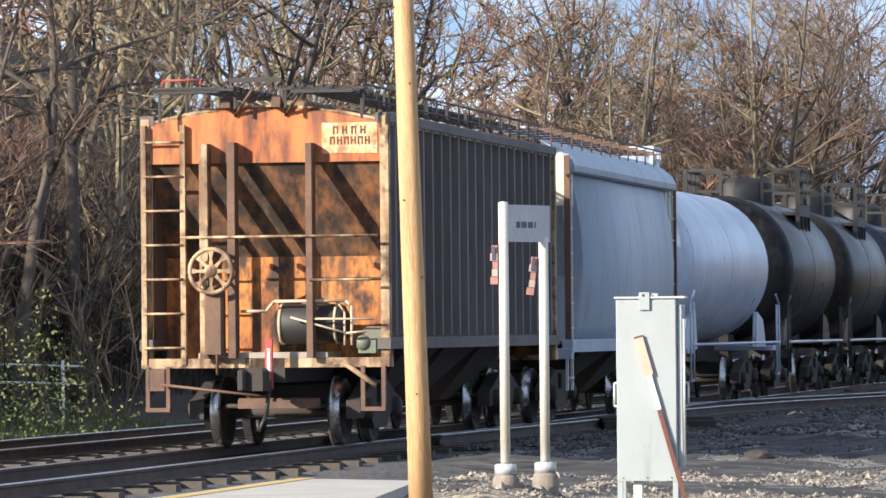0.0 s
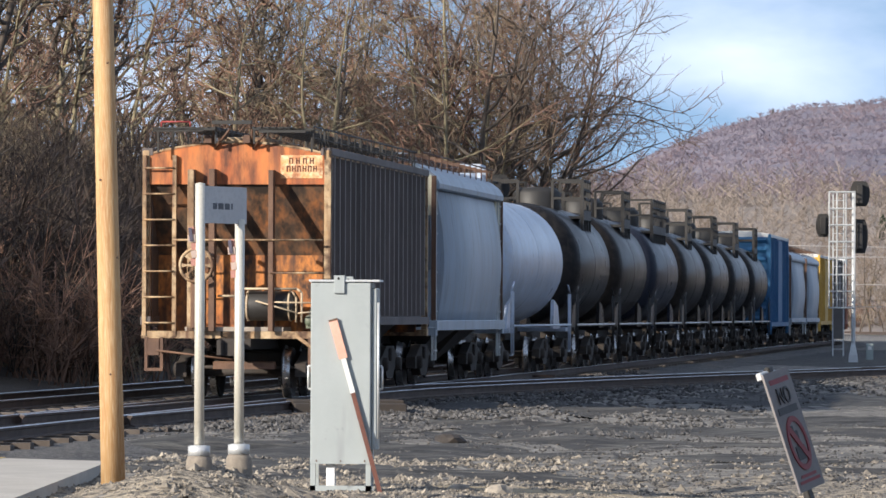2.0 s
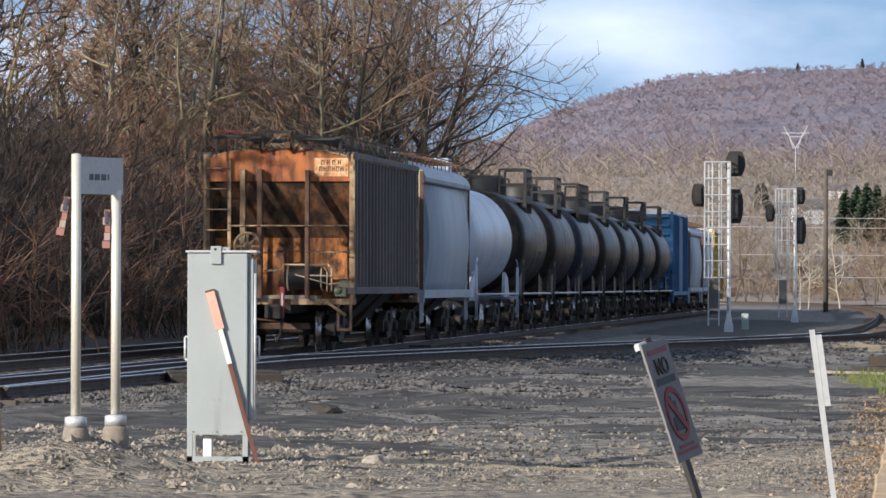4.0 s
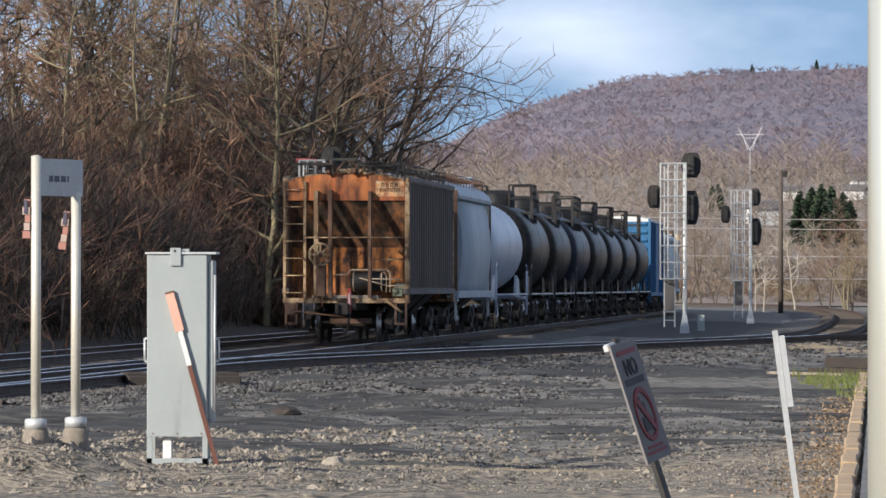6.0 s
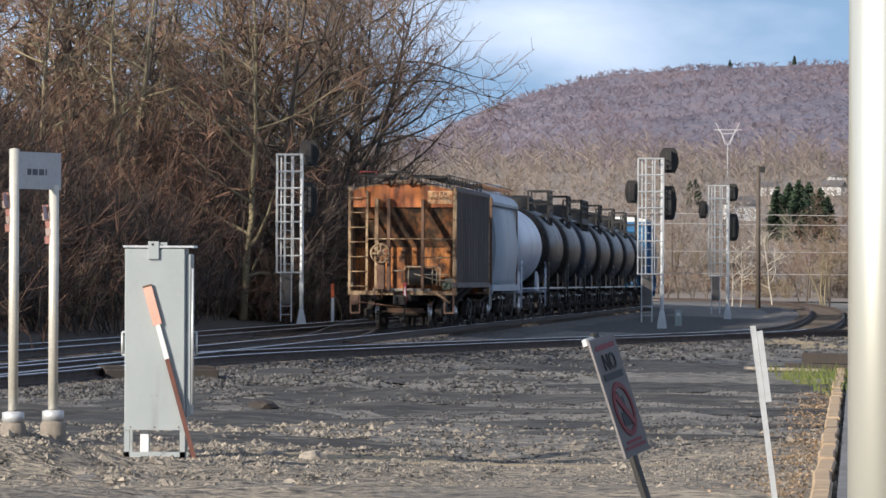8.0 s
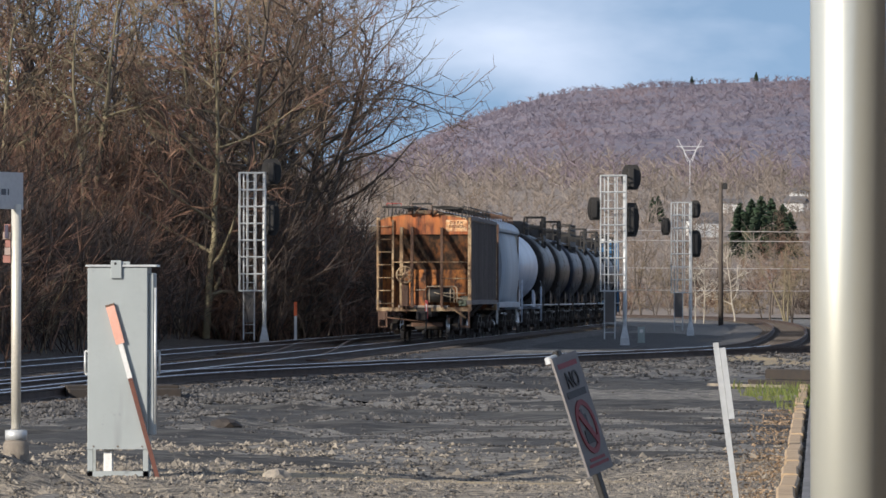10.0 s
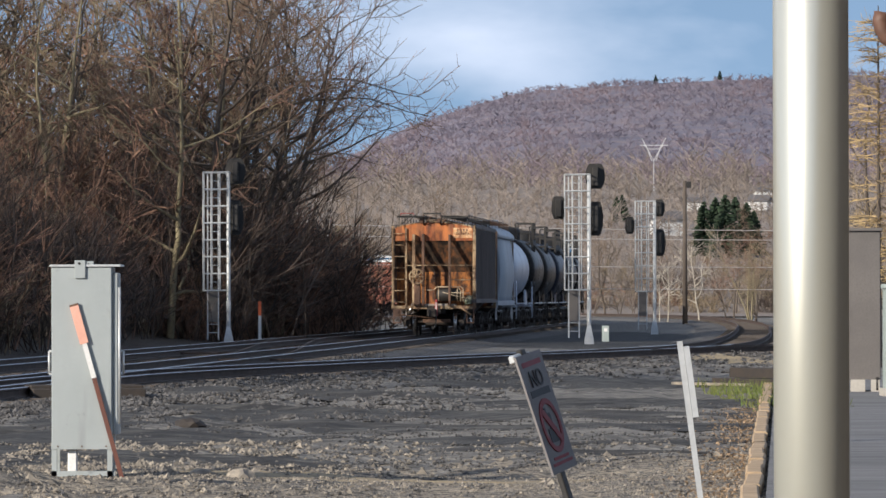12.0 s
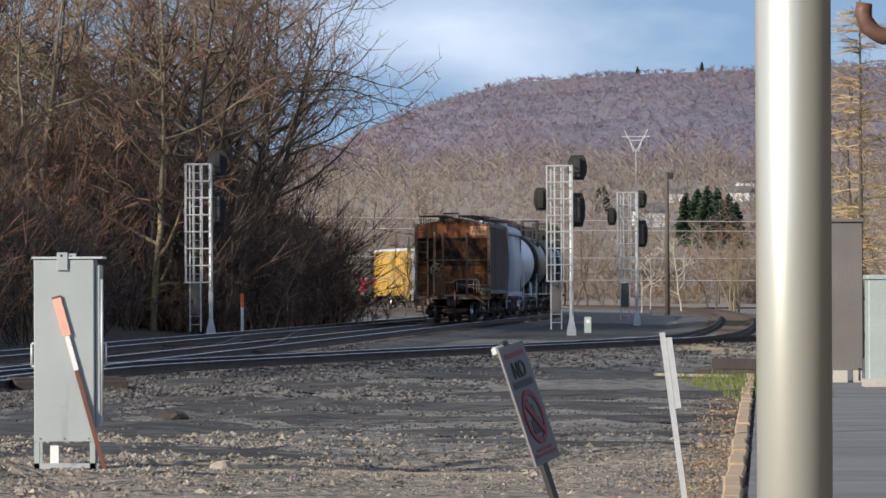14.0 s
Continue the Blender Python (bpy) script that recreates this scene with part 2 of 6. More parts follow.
PINE = mat("dark_evergreen_needles", (0.035, 0.06, 0.03), (0.02, 0.04, 0.02), 0.85, scale=1, fine=6, bump=0, island=0.5)
GRASS = mat("rough_grass", (0.10, 0.15, 0.03), (0.14, 0.14, 0.045), 0.9, scale=0.8, fine=6, bump=0.2, island=0.4)
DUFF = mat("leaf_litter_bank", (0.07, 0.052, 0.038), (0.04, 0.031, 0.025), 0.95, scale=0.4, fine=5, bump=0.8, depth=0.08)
# Aerial haze is put into these hill colours as a bluish purple.
HILL = mat("hazy_wooded_hillside", (0.185, 0.163, 0.20), (0.14, 0.138, 0.185), 1.0, scale=0.012, fine=0.11, bump=0.2, depth=3, streak=(1, 1, 0.5), c3=(0.26, 0.20, 0.19))
HILLTREE = mat("hazy_bare_crowns", (0.175, 0.152, 0.188), (0.135, 0.13, 0.175), 1.0, scale=0.012, fine=0.04, bump=0, island=0.15, c3=(0.23, 0.19, 0.21))
HILLRED = mat("hazy_reddish_crowns", (0.215, 0.165, 0.182), (0.165, 0.138, 0.165), 1.0, scale=0.012, fine=0.04, bump=0, island=0.15)
BROWNWOOD = mat("far_brown_brush", (0.25, 0.205, 0.17), (0.185, 0.155, 0.135), 1.0, scale=0.02, fine=0.3, bump=0, island=0.45)
HOUSE = mat("white_house_siding", (0.68, 0.68, 0.67), (0.6, 0.6, 0.59), 0.8, scale=0.3)
ROOF = mat("dark_shingle_roof", (0.10, 0.095, 0.1), (0.14, 0.13, 0.13), 0.9, scale=0.5)
WINDOW = mat("dark_window_glass", (0.03, 0.035, 0.045), (0.05, 0.055, 0.06), 0.15)
SHED = mat("grey_shed_paint", (0.15, 0.135, 0.125), (0.11, 0.10, 0.095), 0.7, scale=0.8)
PYLON = mat("pale_lattice_steel", (0.55, 0.55, 0.56), None, 0.5)
WIRE = mat("pale_wire", (0.45, 0.43, 0.42), None, 0.6)
BROWNPIPE = mat("rust_brown_iron", (0.16, 0.08, 0.055), (0.1, 0.055, 0.04), 0.6, scale=8)
# Wall brown darkened to hold the shade of a canopy.
SHADED_WALL = mat("shaded_brick_wall", (0.055, 0.045, 0.04), (0.035, 0.03, 0.028), 0.9, scale=0.8, fine=12)
VIVID = mat("vivid_orange_paint", (0.85, 0.17, 0.05), (0.75, 0.14, 0.05), 0.5)
LITTER = mat("orange_brown_leaf_litter", (0.30, 0.20, 0.12), (0.20, 0.15, 0.10), 0.9, scale=3, fine=20, bump=0.0, island=0.5)
LARCH = mat("straw_yellow_larch_twigs", (0.50, 0.36, 0.17), (0.30, 0.22, 0.13), 0.9, scale=0.5, fine=3, bump=0.0, island=0.4)
GREENBOX = mat("pale_green_marker", (0.36, 0.41, 0.39), (0.30, 0.35, 0.33), 0.6)

for oily in (BLACK, BLACK2, SLATE):  # road film dulls the paint
    oily.node_tree.nodes["Principled BSDF"].inputs["Specular IOR Level"].default_value = 0.05


# ---- mesh building ----
class Shape:
    """Collects vertices and faces of one mesh."""

    def __init__(self):
        self.v, self.f, self.smooth = [], [], []

    def add(self, verts, faces, smooth=False):
        n = len(self.v)
        self.v.extend(tuple(p) for p in verts)
        self.f.extend(tuple(i + n for i in f) for f in faces)
        self.smooth.extend([smooth] * len(faces))
        return self

    def box(self, x0, x1, y0, y1, z0, z1, c=0.0):
        """A block; c cuts its upright and top edges."""
        if c <= 0:
            p = [(x, y, z) for z in (z0, z1) for x, y in ((x0, y0), (x1, y0), (x1, y1), (x0, y1))]
            return self.add(p, [(3, 2, 1, 0), (4, 5, 6, 7), (0, 1, 5, 4), (1, 2, 6, 5), (2, 3, 7, 6), (3, 0, 4, 7)])
        ring = [(x0 + c, y0), (x1 - c, y0), (x1, y0 + c), (x1, y1 - c), (x1 - c, y1), (x0 + c, y1), (x0, y1 - c), (x0, y0 + c)]
        mx, my = (x0 + x1) / 2, (y0 + y1) / 2
        kx, ky = 1 - c / max((x1 - x0) / 2, 1e-4), 1 - c / max((y1 - y0) / 2, 1e-4)
        top = [(mx + (x - mx) * kx, my + (y - my) * ky) for x, y in ring]
        p = [(*q, z0) for q in ring] + [(*q, z1 - c) for q in ring] + [(*q, z1) for q in top]
        f = [tuple(range(7, -1, -1)), tuple(range(16, 24))]
        for a in (0, 8):
            f += [(a + i, a + (i + 1) % 8, a + 8 + (i + 1) % 8, a + 8 + i) for i in range(8)]
        return self.add(p, f)

    def tube(self, p, q, r, r2=None, n=8, caps=True):
        p, q = Vector(p), Vector(q)
        r2 = r if r2 is None else r2
        d = (q - p).normalized()
        a = d.orthogonal().normalized()
        b = d.cross(a)
        vs = [c + (a * math.cos(2 * math.pi * i / n) + b * math.sin(2 * math.pi * i / n)) * k for c, k in ((p, r), (q, r2)) for i in range(n)]
        fs = [(i, (i + 1) % n, n + (i + 1) % n, n + i) for i in range(n)]
        self.add(vs, fs, n > 5)
        if caps:
            m = len(self.v) - 2 * n
            self.f += [tuple(range(m + n - 1, m - 1, -1)), tuple(range(m + n, m + 2 * n))]
            self.smooth += [False, False]
        return self

    def pipe(self, pts, r, n=6):
        for a, b in zip(pts, pts[1:]):
            self.tube(a, b, r, n=n)
        return self

    def lathe(self, centre, axis, profile, n=24, smooth=True):
        """Turns (along, radius) pairs round an axis."""
        c, d = Vector(centre), Vector(axis).normalized()
        a = d.orthogonal().normalized()
        b = d.cross(a)
        vs = [c + d * u + (a * math.cos(2 * math.pi * i / n) + b * math.sin(2 * math.pi * i / n)) * max(r, 1e-4) for u, r in profile for i in range(n)]
        fs = [(k * n + i, k * n + (i + 1) % n, (k + 1) * n + (i + 1) % n, (k + 1) * n + i) for k in range(len(profile) - 1) for i in range(n)]
        return self.add(vs, fs, smooth)

    def loft(self, rings, smooth=False, close=True, caps=True):
        n = len(rings[0])
        vs = [p for r in rings for p in r]
        m = n if close else n - 1
        fs = [(k * n + i, k * n + (i + 1) % n, (k + 1) * n + (i + 1) % n, (k + 1) * n + i) for k in range(len(rings) - 1) for i in range(m)]
        self.add(vs, fs, smooth)
        if caps and close:
            s = len(self.v) - len(vs)
            self.f += [tuple(range(s + n - 1, s - 1, -1)), tuple(range(s + len(vs) - n, s + len(vs)))]
            self.smooth += [False, False]
        return self

    def mesh(self, name, material):
        me = bpy.data.meshes.new(name)
        me.from_pydata(self.v, [], self.f)
        me.materials.append(material)
        me.polygons.foreach_set("use_smooth", self.smooth)
        me.update()
        return me


def part(name, shape, material, parent=None, label="", m=None):
    ob = new(name, shape.mesh(name, material))
    if parent is not None:
        ob.parent = parent
    if m is not None:
        ob.matrix_basis = m
    return tagged(ob, label)


def thing(name, label, category, m=None, group="", kind=""):
    ob = new(name)
    ob.empty_display_size = 0.2
    if m is not None:
        ob.matrix_basis = m
    return tagged(ob, label, category, group, kind)


def solid(name, shape, material, label, category, group="", kind="", m=None):
    return tagged(part(name, shape, material, m=m), label, category, group, kind)


def lettering(name, text, size, material, parent, m, label=""):
    """Flat letters as a mesh."""
    cu = bpy.data.curves.new(name, "FONT")
    cu.body, cu.size, cu.extrude, cu.align_x = text, size, 0.002, "CENTER"
    tmp = bpy.data.objects.new(name, cu)
    scene.collection.objects.link(tmp)
    bpy.context.view_layer.update()
    me = bpy.data.meshes.new_from_object(tmp.evaluated_get(bpy.context.evaluated_depsgraph_get()))
    bpy.data.objects.remove(tmp)
    me.materials.clear()
    me.materials.append(material)
    ob = new(name, me)
    ob.parent, ob.matrix_basis = parent, m
    return tagged(ob, label)


# ---- ground ----
RAIL_Z = 0.33
SLOPE_X = 0.0689  # sideways run of the main line per metre ahead


def line_x(y):
    return -9.42 + SLOPE_X * (y - 59.1)


def side_x(y):
    """Middle of the side track where it crosses the yard."""
    pts = ((60, -9.36), (66, -8.9), (76, -7.8), (91, -6.3), (104.5, -3.2), (117, 0.2), (132, 4.6), (150, 8.0), (160, 8.9))
    for (a, p), (b, q) in zip(pts, pts[1:]):
        if a <= y <= b:
            return p + (q - p) * (y - a) / (b - a)
    return -99.0


def hump(x, y):
    """Height of the ground."""
    h = 0.36 * math.exp(-((x + 4.75) / 0.8) ** 2 - ((y - 43.2) / 1.3) ** 2)
    h -= 0.17 * math.exp(-((x - 0.4) / 2.0) ** 2 - ((y - 49.5) / 3.5) ** 2)  # a shallow dip in the yard
    a = x - side_x(y) - 1.4
    if 0 < a < 7.0:  # heaped shoulder below the side track
        k = min(a / 0.8, 1.0) * min((7.0 - a) / 3.0, 1.0)
        h += 0.13 * (1 - a / 7.0) * min(a / 0.8, 1.0) + k * (0.10 * noise.noise((x * 0.8, y * 0.35, 2)) + 0.09 * noise.noise((x * 1.9, y * 0.8, 6)))
    if y < 46 and x < -1.0:
        h += 0.045 * noise.noise((x * 2.2, y * 2.2, 9)) + 0.03 * noise.noise((x * 5, y * 4, 9))
    left = line_x(y) - 7.0 - x
    if left > 0 and y < 420:
        h += min(left * 0.1 + max(left - 4, 0) * 0.45, 17.0) * min(max((235 - y) / 70, 0.0), 1.0) * min(max((y - 52) / 25, 0.0), 1.0)
    if y < 260:
        h += (0.07 * noise.noise((x * 0.3, y * 0.4, 0)) + 0.06 * noise.noise((x * 0.9, y * 0.9, 4)) + 0.05 * noise.noise((x * 2.9, y * 1.5, 8))) * min(max(abs(y - 46.5) / 4, 0.4), 1) * min(max((155 - y) / 25, 0.1), 1)
    return h


def build_ground():
    xs = sorted({round(v, 3) for v in [*np.arange(-24, 14, 0.22), *np.arange(-60, -24, 2.5), *np.arange(14, 60, 2.5), -4000, -1500, -600, -250, -120, 120, 250, 600, 1500, 4000]})
    ys = sorted({round(v, 3) for v in [*np.arange(36, 44.5, 0.3), *np.arange(44.5, 47.6, 0.09), *np.arange(47.6, 70, 0.3), *np.arange(70, 130, 0.55), *np.arange(130, 420, 4), *np.arange(-40, 36, 4), -4000, -1500, -400, -120, 600, 1000, 2000, 4500]})
    s = Shape()
    n = len(xs)
    s.add([(x, y, hump(x, y)) for y in ys for x in xs], [(j * n + i, j * n + i + 1, j * n + n + i + 1, j * n + n + i) for j in range(len(ys) - 1) for i in range(n - 1)], True)
    solid("ground", s, GRAVEL, "grey gravel and dirt yard with wheel ruts", "ground", kind="structure")


build_ground()


def gravel_pad():
    """Lighter gravel of the near yard, with a ragged far edge, and the litter bank under the woods."""
    s = Shape()
    xs = np.arange(-9, 5.0, 0.3)
    rows = []
    for t in np.linspace(0, 1, 170):
        row = []
        for x in xs:
            far = 53.5 + 0.35 * x + 3.0 * noise.noise((x * 0.35, 3.0, 0)) + 1.2 * noise.noise((x * 1.1, 9.0, 0))
            y = 36 + (far - 36) * t
            row.append((x, y, hump(x, y) + 0.016 - 0.026 * t ** 8))
        rows.append(row)
    solid("gravel_pad", s.loft(rows, True, False), PAD, "buff gravel of the near yard", "ground", kind="structure")
    s = Shape()
    rows = []
    for y in np.arange(20, 245, 2.5):
        rows.append([(line_x(y) - 7.6 - q, y, hump(line_x(y) - 7.6 - q, y) + 0.05) for q in np.arange(0, 48, 2.0)])
    solid("brown_bank", s.loft(rows, True, False), DUFF, "leaf-littered bank under the woods", "ground", kind="structure")


gravel_pad()


def patch(name, pts, z, material, label, seed=1):
    """A low lens of another ground colour, with a ragged rim."""
    rnd = random.Random(seed)
    cx, cy, rx, ry = pts
    s = Shape()
    rings = []
    for k in (0.0, 0.45, 0.8, 1.0):
        ring = []
        for i in range(40):
            a = 2 * math.pi * i / 40
            q = k * (1 + 0.35 * noise.noise((math.cos(a) * 2 + seed, math.sin(a) * 2, 3)))
            x, y = cx + rx * q * math.cos(a), cy + ry * q * math.sin(a)
            ring.append((x, y, hump(x, y) + z * (1 - k * k) - 0.006 * (k == 1.0) + 0.004))
        rings.append(ring)
    s.loft(rings, True, True, False)
    solid(name, s, material, label, "ground", kind="structure")


# ---- tracks ----
def smooth_path(ctrl, step=1.0):
    """Points one step apart along a Catmull-Rom curve through ctrl."""
    c = [Vector((*p, 0)) for p in ctrl]
    c = [c[0] * 2 - c[1], *c, c[-1] * 2 - c[-2]]
    pts = []
    for a, b, d, e in zip(c, c[1:], c[2:], c[3:]):
        n = max(int((d - b).length / step), 2)
        for i in range(n):
            t = i / n
            pts.append(0.5 * ((2 * b) + (d - a) * t + (2 * a - 5 * b + 4 * d - e) * t * t + (3 * b - a - 3 * d + e) * t ** 3))
    pts.append(c[-2])
    return pts


CURVE_Y, CURVE_R = 265.0, 385.0
HEAD0 = math.atan(SLOPE_X)


def main_line(u, side=0.0):
    """Place on the main line at u metres of arc past y = 0; side: metres to its right. Straight, then curving left."""
    u0 = CURVE_Y / math.cos(HEAD0)
    if u <= u0:
        y = u * math.cos(HEAD0)
        p, h = Vector((line_x(y), y, 0)), HEAD0
    else:
        a = (u - u0) / CURVE_R
        h = HEAD0 - a
        c = Vector((line_x(CURVE_Y) - CURVE_R * math.cos(HEAD0), CURVE_Y + CURVE_R * math.sin(HEAD0), 0))
        p = c + CURVE_R * Vector((math.cos(h), -math.sin(h), 0))
    return p + side * Vector((math.cos(h), -math.sin(h), 0))


def offset(pts, side):
    out = []
    for i, p in enumerate(pts):
        d = (pts[min(i + 1, len(pts) - 1)] - pts[max(i - 1, 0)]).normalized()
        out.append(p + side * Vector((d.y, -d.x, 0)))
    return out


RAIL_PROFILE = ((-0.07, 0.0), (0.07, 0.0), (0.07, 0.012), (0.012, 0.03), (0.012, 0.115), (0.036, 0.125), (0.036, 0.152), (-0.036, 0.152), (-0.036, 0.125), (-0.012, 0.115), (-0.012, 0.03), (-0.07, 0.012))


def railway(label, pts, parts_from, parts_to, bed=True, head=RAIL_TOP):
    tr = thing("railway_track", label, "railway track", kind="structure")
    base = RAIL_Z - 0.16
    for side in (-0.755, 0.755):
        line = offset(pts, side)
        for nm, prof, material in (("rail", RAIL_PROFILE, RAIL_SIDE), ("rail_head", ((-0.033, 0.1525), (0.033, 0.1525), (0.028, 0.16), (-0.028, 0.16)), head)):
            rings = []
            for i, p in enumerate(line):
                d = (line[min(i + 1, len(line) - 1)] - line[max(i - 1, 0)]).normalized()
                r = Vector((d.y, -d.x, 0))
                rings.append([p + r * a + Vector((0, 0, base + b)) for a, b in prof])
            part(nm, Shape().loft(rings), material, tr)
    tie = Shape().box(-1.3, 1.3, -0.115, 0.115, -0.12, 0.0, 0.012).mesh("tie", TIE)
    rest, acc, k = Shape(), 0.0, 0
    for a, b in zip(pts, pts[1:]):
        acc += (b - a).length
        if acc < 0.55:
            continue
        acc, k = 0.0, k + 1
        d = (b - a).normalized()
        m = Matrix.Translation(a + Vector((0, 0, base))) @ Matrix.Rotation(-math.atan2(d.x, d.y) + 0.02 * math.sin(k * 7.3), 4, "Z")
        if parts_from < a.y < parts_to:
            ob = new("tie", tie)
            ob.parent, ob.matrix_basis = tr, m
        else:
            rest.add([m @ Vector(v) for v in ((-1.3, -0.115, -0.1), (1.3, -0.115, -0.1), (1.3, 0.115, -0.1), (-1.3, 0.115, -0.1), (-1.3, -0.115, 0), (1.3, -0.115, 0), (1.3, 0.115, 0), (-1.3, 0.115, 0))], [(4, 5, 6, 7), (0, 1, 5, 4), (1, 2, 6, 5), (2, 3, 7, 6), (3, 0, 4, 7)])
    if rest.v:
        tagged(part("far_ties", rest, TIE, tr), kind="stuff")
    if bed:
        rings = []
        for i, p in enumerate(pts):
            d = (pts[min(i + 1, len(pts) - 1)] - pts[max(i - 1, 0)]).normalized()
            r = Vector((d.y, -d.x, 0))
            ring = []
            for a, z in ((-3.4, -0.3), (-2.9, 0.03), (-1.9, base - 0.05), (-1.0, base - 0.035), (0, base - 0.03), (1.0, base - 0.035), (1.9, base - 0.05), (2.9, 0.03), (3.4, -0.3)):
                q = p + r * (a + 0.25 * noise.noise((p.x * 0.3 + a, p.y * 0.3, 1)))
                ring.append((q.x, q.y, z + (0.03 if abs(a) < 1.5 else 0.10) * noise.noise((q.x * 1.7, q.y * 0.9, a)) - 0.03))
            rings.append(ring)
        part("ballast_bed", Shape().loft(rings, True, False), BALLAST, tr)
    return tr


T1 = [main_line(u) for u in np.arange(20, 470, 1.15)]
railway("straight main railway track with shiny rail heads on dark ballast", T1, 75, 165)
T3 = [main_line(u, -3.95) for u in np.arange(20, 470, 1.15)]
railway("second main track beside the woods on dark ballast", T3, 75, 110)
T2 = smooth_path([(line_x(40), 40), (line_x(62) + 0.05, 62), (line_x(76) + 0.5, 76), (-6.3, 91), (-3.2, 104.5), (0.2, 117), (4.6, 132), (8.0, 150), (11.3, 190), (15.0, 251), (17.0, 303), (17.3, 350), (15.8, 385), (11.0, 420), (2.0, 455)], 1.1)
T2 = [p for p in T2 if p.y > 66]
railway("diverging side track curving away round the yard", [p for p in T2 if p.y < 146], 80, 146)
railway("rusty far end of the side track rounding the bend", [p for p in T2 if p.y > 144.5], 144, 160, True, RAIL_SIDE)

T4 = smooth_path([(0.2, 117), (4.4, 131.2), (9.4, 143), (15.5, 154), (24, 166), (36, 180)], 1.1)
railway("rusty siding parting from the side track", T4[8:], 118, 160, True, RAIL_SIDE)


def ballast_stones():
    """Loose stones on the track shoulders, the mound and the yard."""
    rnd = random.Random(5)
    s, g = Shape(), Shape()

    def stone(sh, x, y, z, r):
        o = [(1, 0, 0), (0, 1, 0), (-1, 0, 0), (0, -1, 0), (0, 0, 0.7), (0, 0, -0.5)]
        a = rnd.random() * 6.3
        ca, sa = math.cos(a), math.sin(a)
        vs = []
        for u, v, w in o:
            k = r * rnd.uniform(0.6, 1.2)
            vs.append((x + (u * ca - v * sa) * k, y + (u * sa + v * ca) * k, z + w * k))
        sh.add(vs, [(0, 1, 4), (1, 2, 4), (2, 3, 4), (3, 0, 4), (1, 0, 5), (2, 1, 5), (3, 2, 5), (0, 3, 5)])

    for _ in range(22000):
        y = 66 + 70 * rnd.random() ** 1.2
        base = T2 if rnd.random() < 0.6 else T1
        p = base[min(range(0, len(base), 3), key=lambda i: abs(base[i].y - y))]
        a = rnd.choice((rnd.uniform(1.0, 8.0), rnd.uniform(1.0, 5.0), rnd.uniform(-3.0, 3.2)))
        yy = y + rnd.uniform(-1, 1)
        z = 0.14 if abs(a) < 1.5 else max(0.14 - 0.13 * (abs(a) - 1.5), hump(p.x + a, yy) + 0.01)
        stone(s, p.x + a, yy, z, rnd.uniform(0.03, 0.075))
    for _ in range(2000):
        y = rnd.uniform(56, 100)
        x = rnd.uniform(-9, 6)
        if noise.noise((x * 0.25, y * 0.16, 2)) > -0.05:
            stone(g, x, y, hump(x, y), rnd.uniform(0.01, 0.03))
    for _ in range(15000):
        y = 41 + 9 * rnd.random()
        x = rnd.uniform(-6.8, 3.2)
        stone(g, x, y, hump(x, y) + 0.014, rnd.uniform(0.008, 0.026))
    for _ in range(15000):
        y = 40 + 17 * rnd.random()
        x = rnd.uniform(-9, 4.5) if rnd.random() < 0.35 else rnd.gauss(-4.4, 1.7)
        stone(g, x, y, hump(x, y), rnd.uniform(0.016, 0.05) if rnd.random() < 0.93 else rnd.uniform(0.05, 0.085))
    for _ in range(26000):
        y = 41 + 36 * rnd.random() ** 1.3
        x = rnd.uniform(-0.125, 0.065) * y
        stone(s, x, y, hump(x, y) + 0.012, rnd.uniform(0.010, 0.028))
    solid("ballast_stones", s, BALLAST_STONE, "loose dark grey ballast stones by the rails", "stones", kind="stuff")
    solid("gravel_stones", g, STONE, "loose buff and grey gravel heaped on the yard", "stones", kind="stuff")


ballast_stones()
patch("dirt", (-0.9, 48.4, 3.2, 1.3), 0.02, SAND, "pale sandy dirt on the gravel yard", 3)
patch("dirt", (7.6, 128.0, 2.2, 6.0), 0.03, SAND, "pale sandy dirt by the side track", 13)
# Cinder lenses; the far one and those behind the cabinet hold painted shade.
for k, spot in enumerate(((-2.5, 58.5, 5.0, 1.5), (1.8, 63.5, 4.5, 1.8), (-1.0, 71.0, 6.0, 2.6), (3.4, 78.5, 4.0, 3.0), (-3.2, 83.0, 4.0, 4.0), (2.6, 96.0, 5.5, 6.0), (-1.6, 64.8, 2.2, 0.9), (3.0, 57.0, 2.0, 0.8), (0.4, 54.6, 2.4, 0.6), (4.6, 205.0, 6.0, 42.0), (12.0, 160.0, 4.0, 14.0), (-5.2, 60.0, 3.2, 5.0), (-5.0, 53.0, 2.4, 2.4), (-3.6, 68.0, 3.0, 4.0), (-2.6, 52.6, 1.8, 0.8))):
    patch("dirt", spot, 0.035, CINDER_SHADE, "dark cinder dirt on the yard, with shade put into its colour", 20 + k)


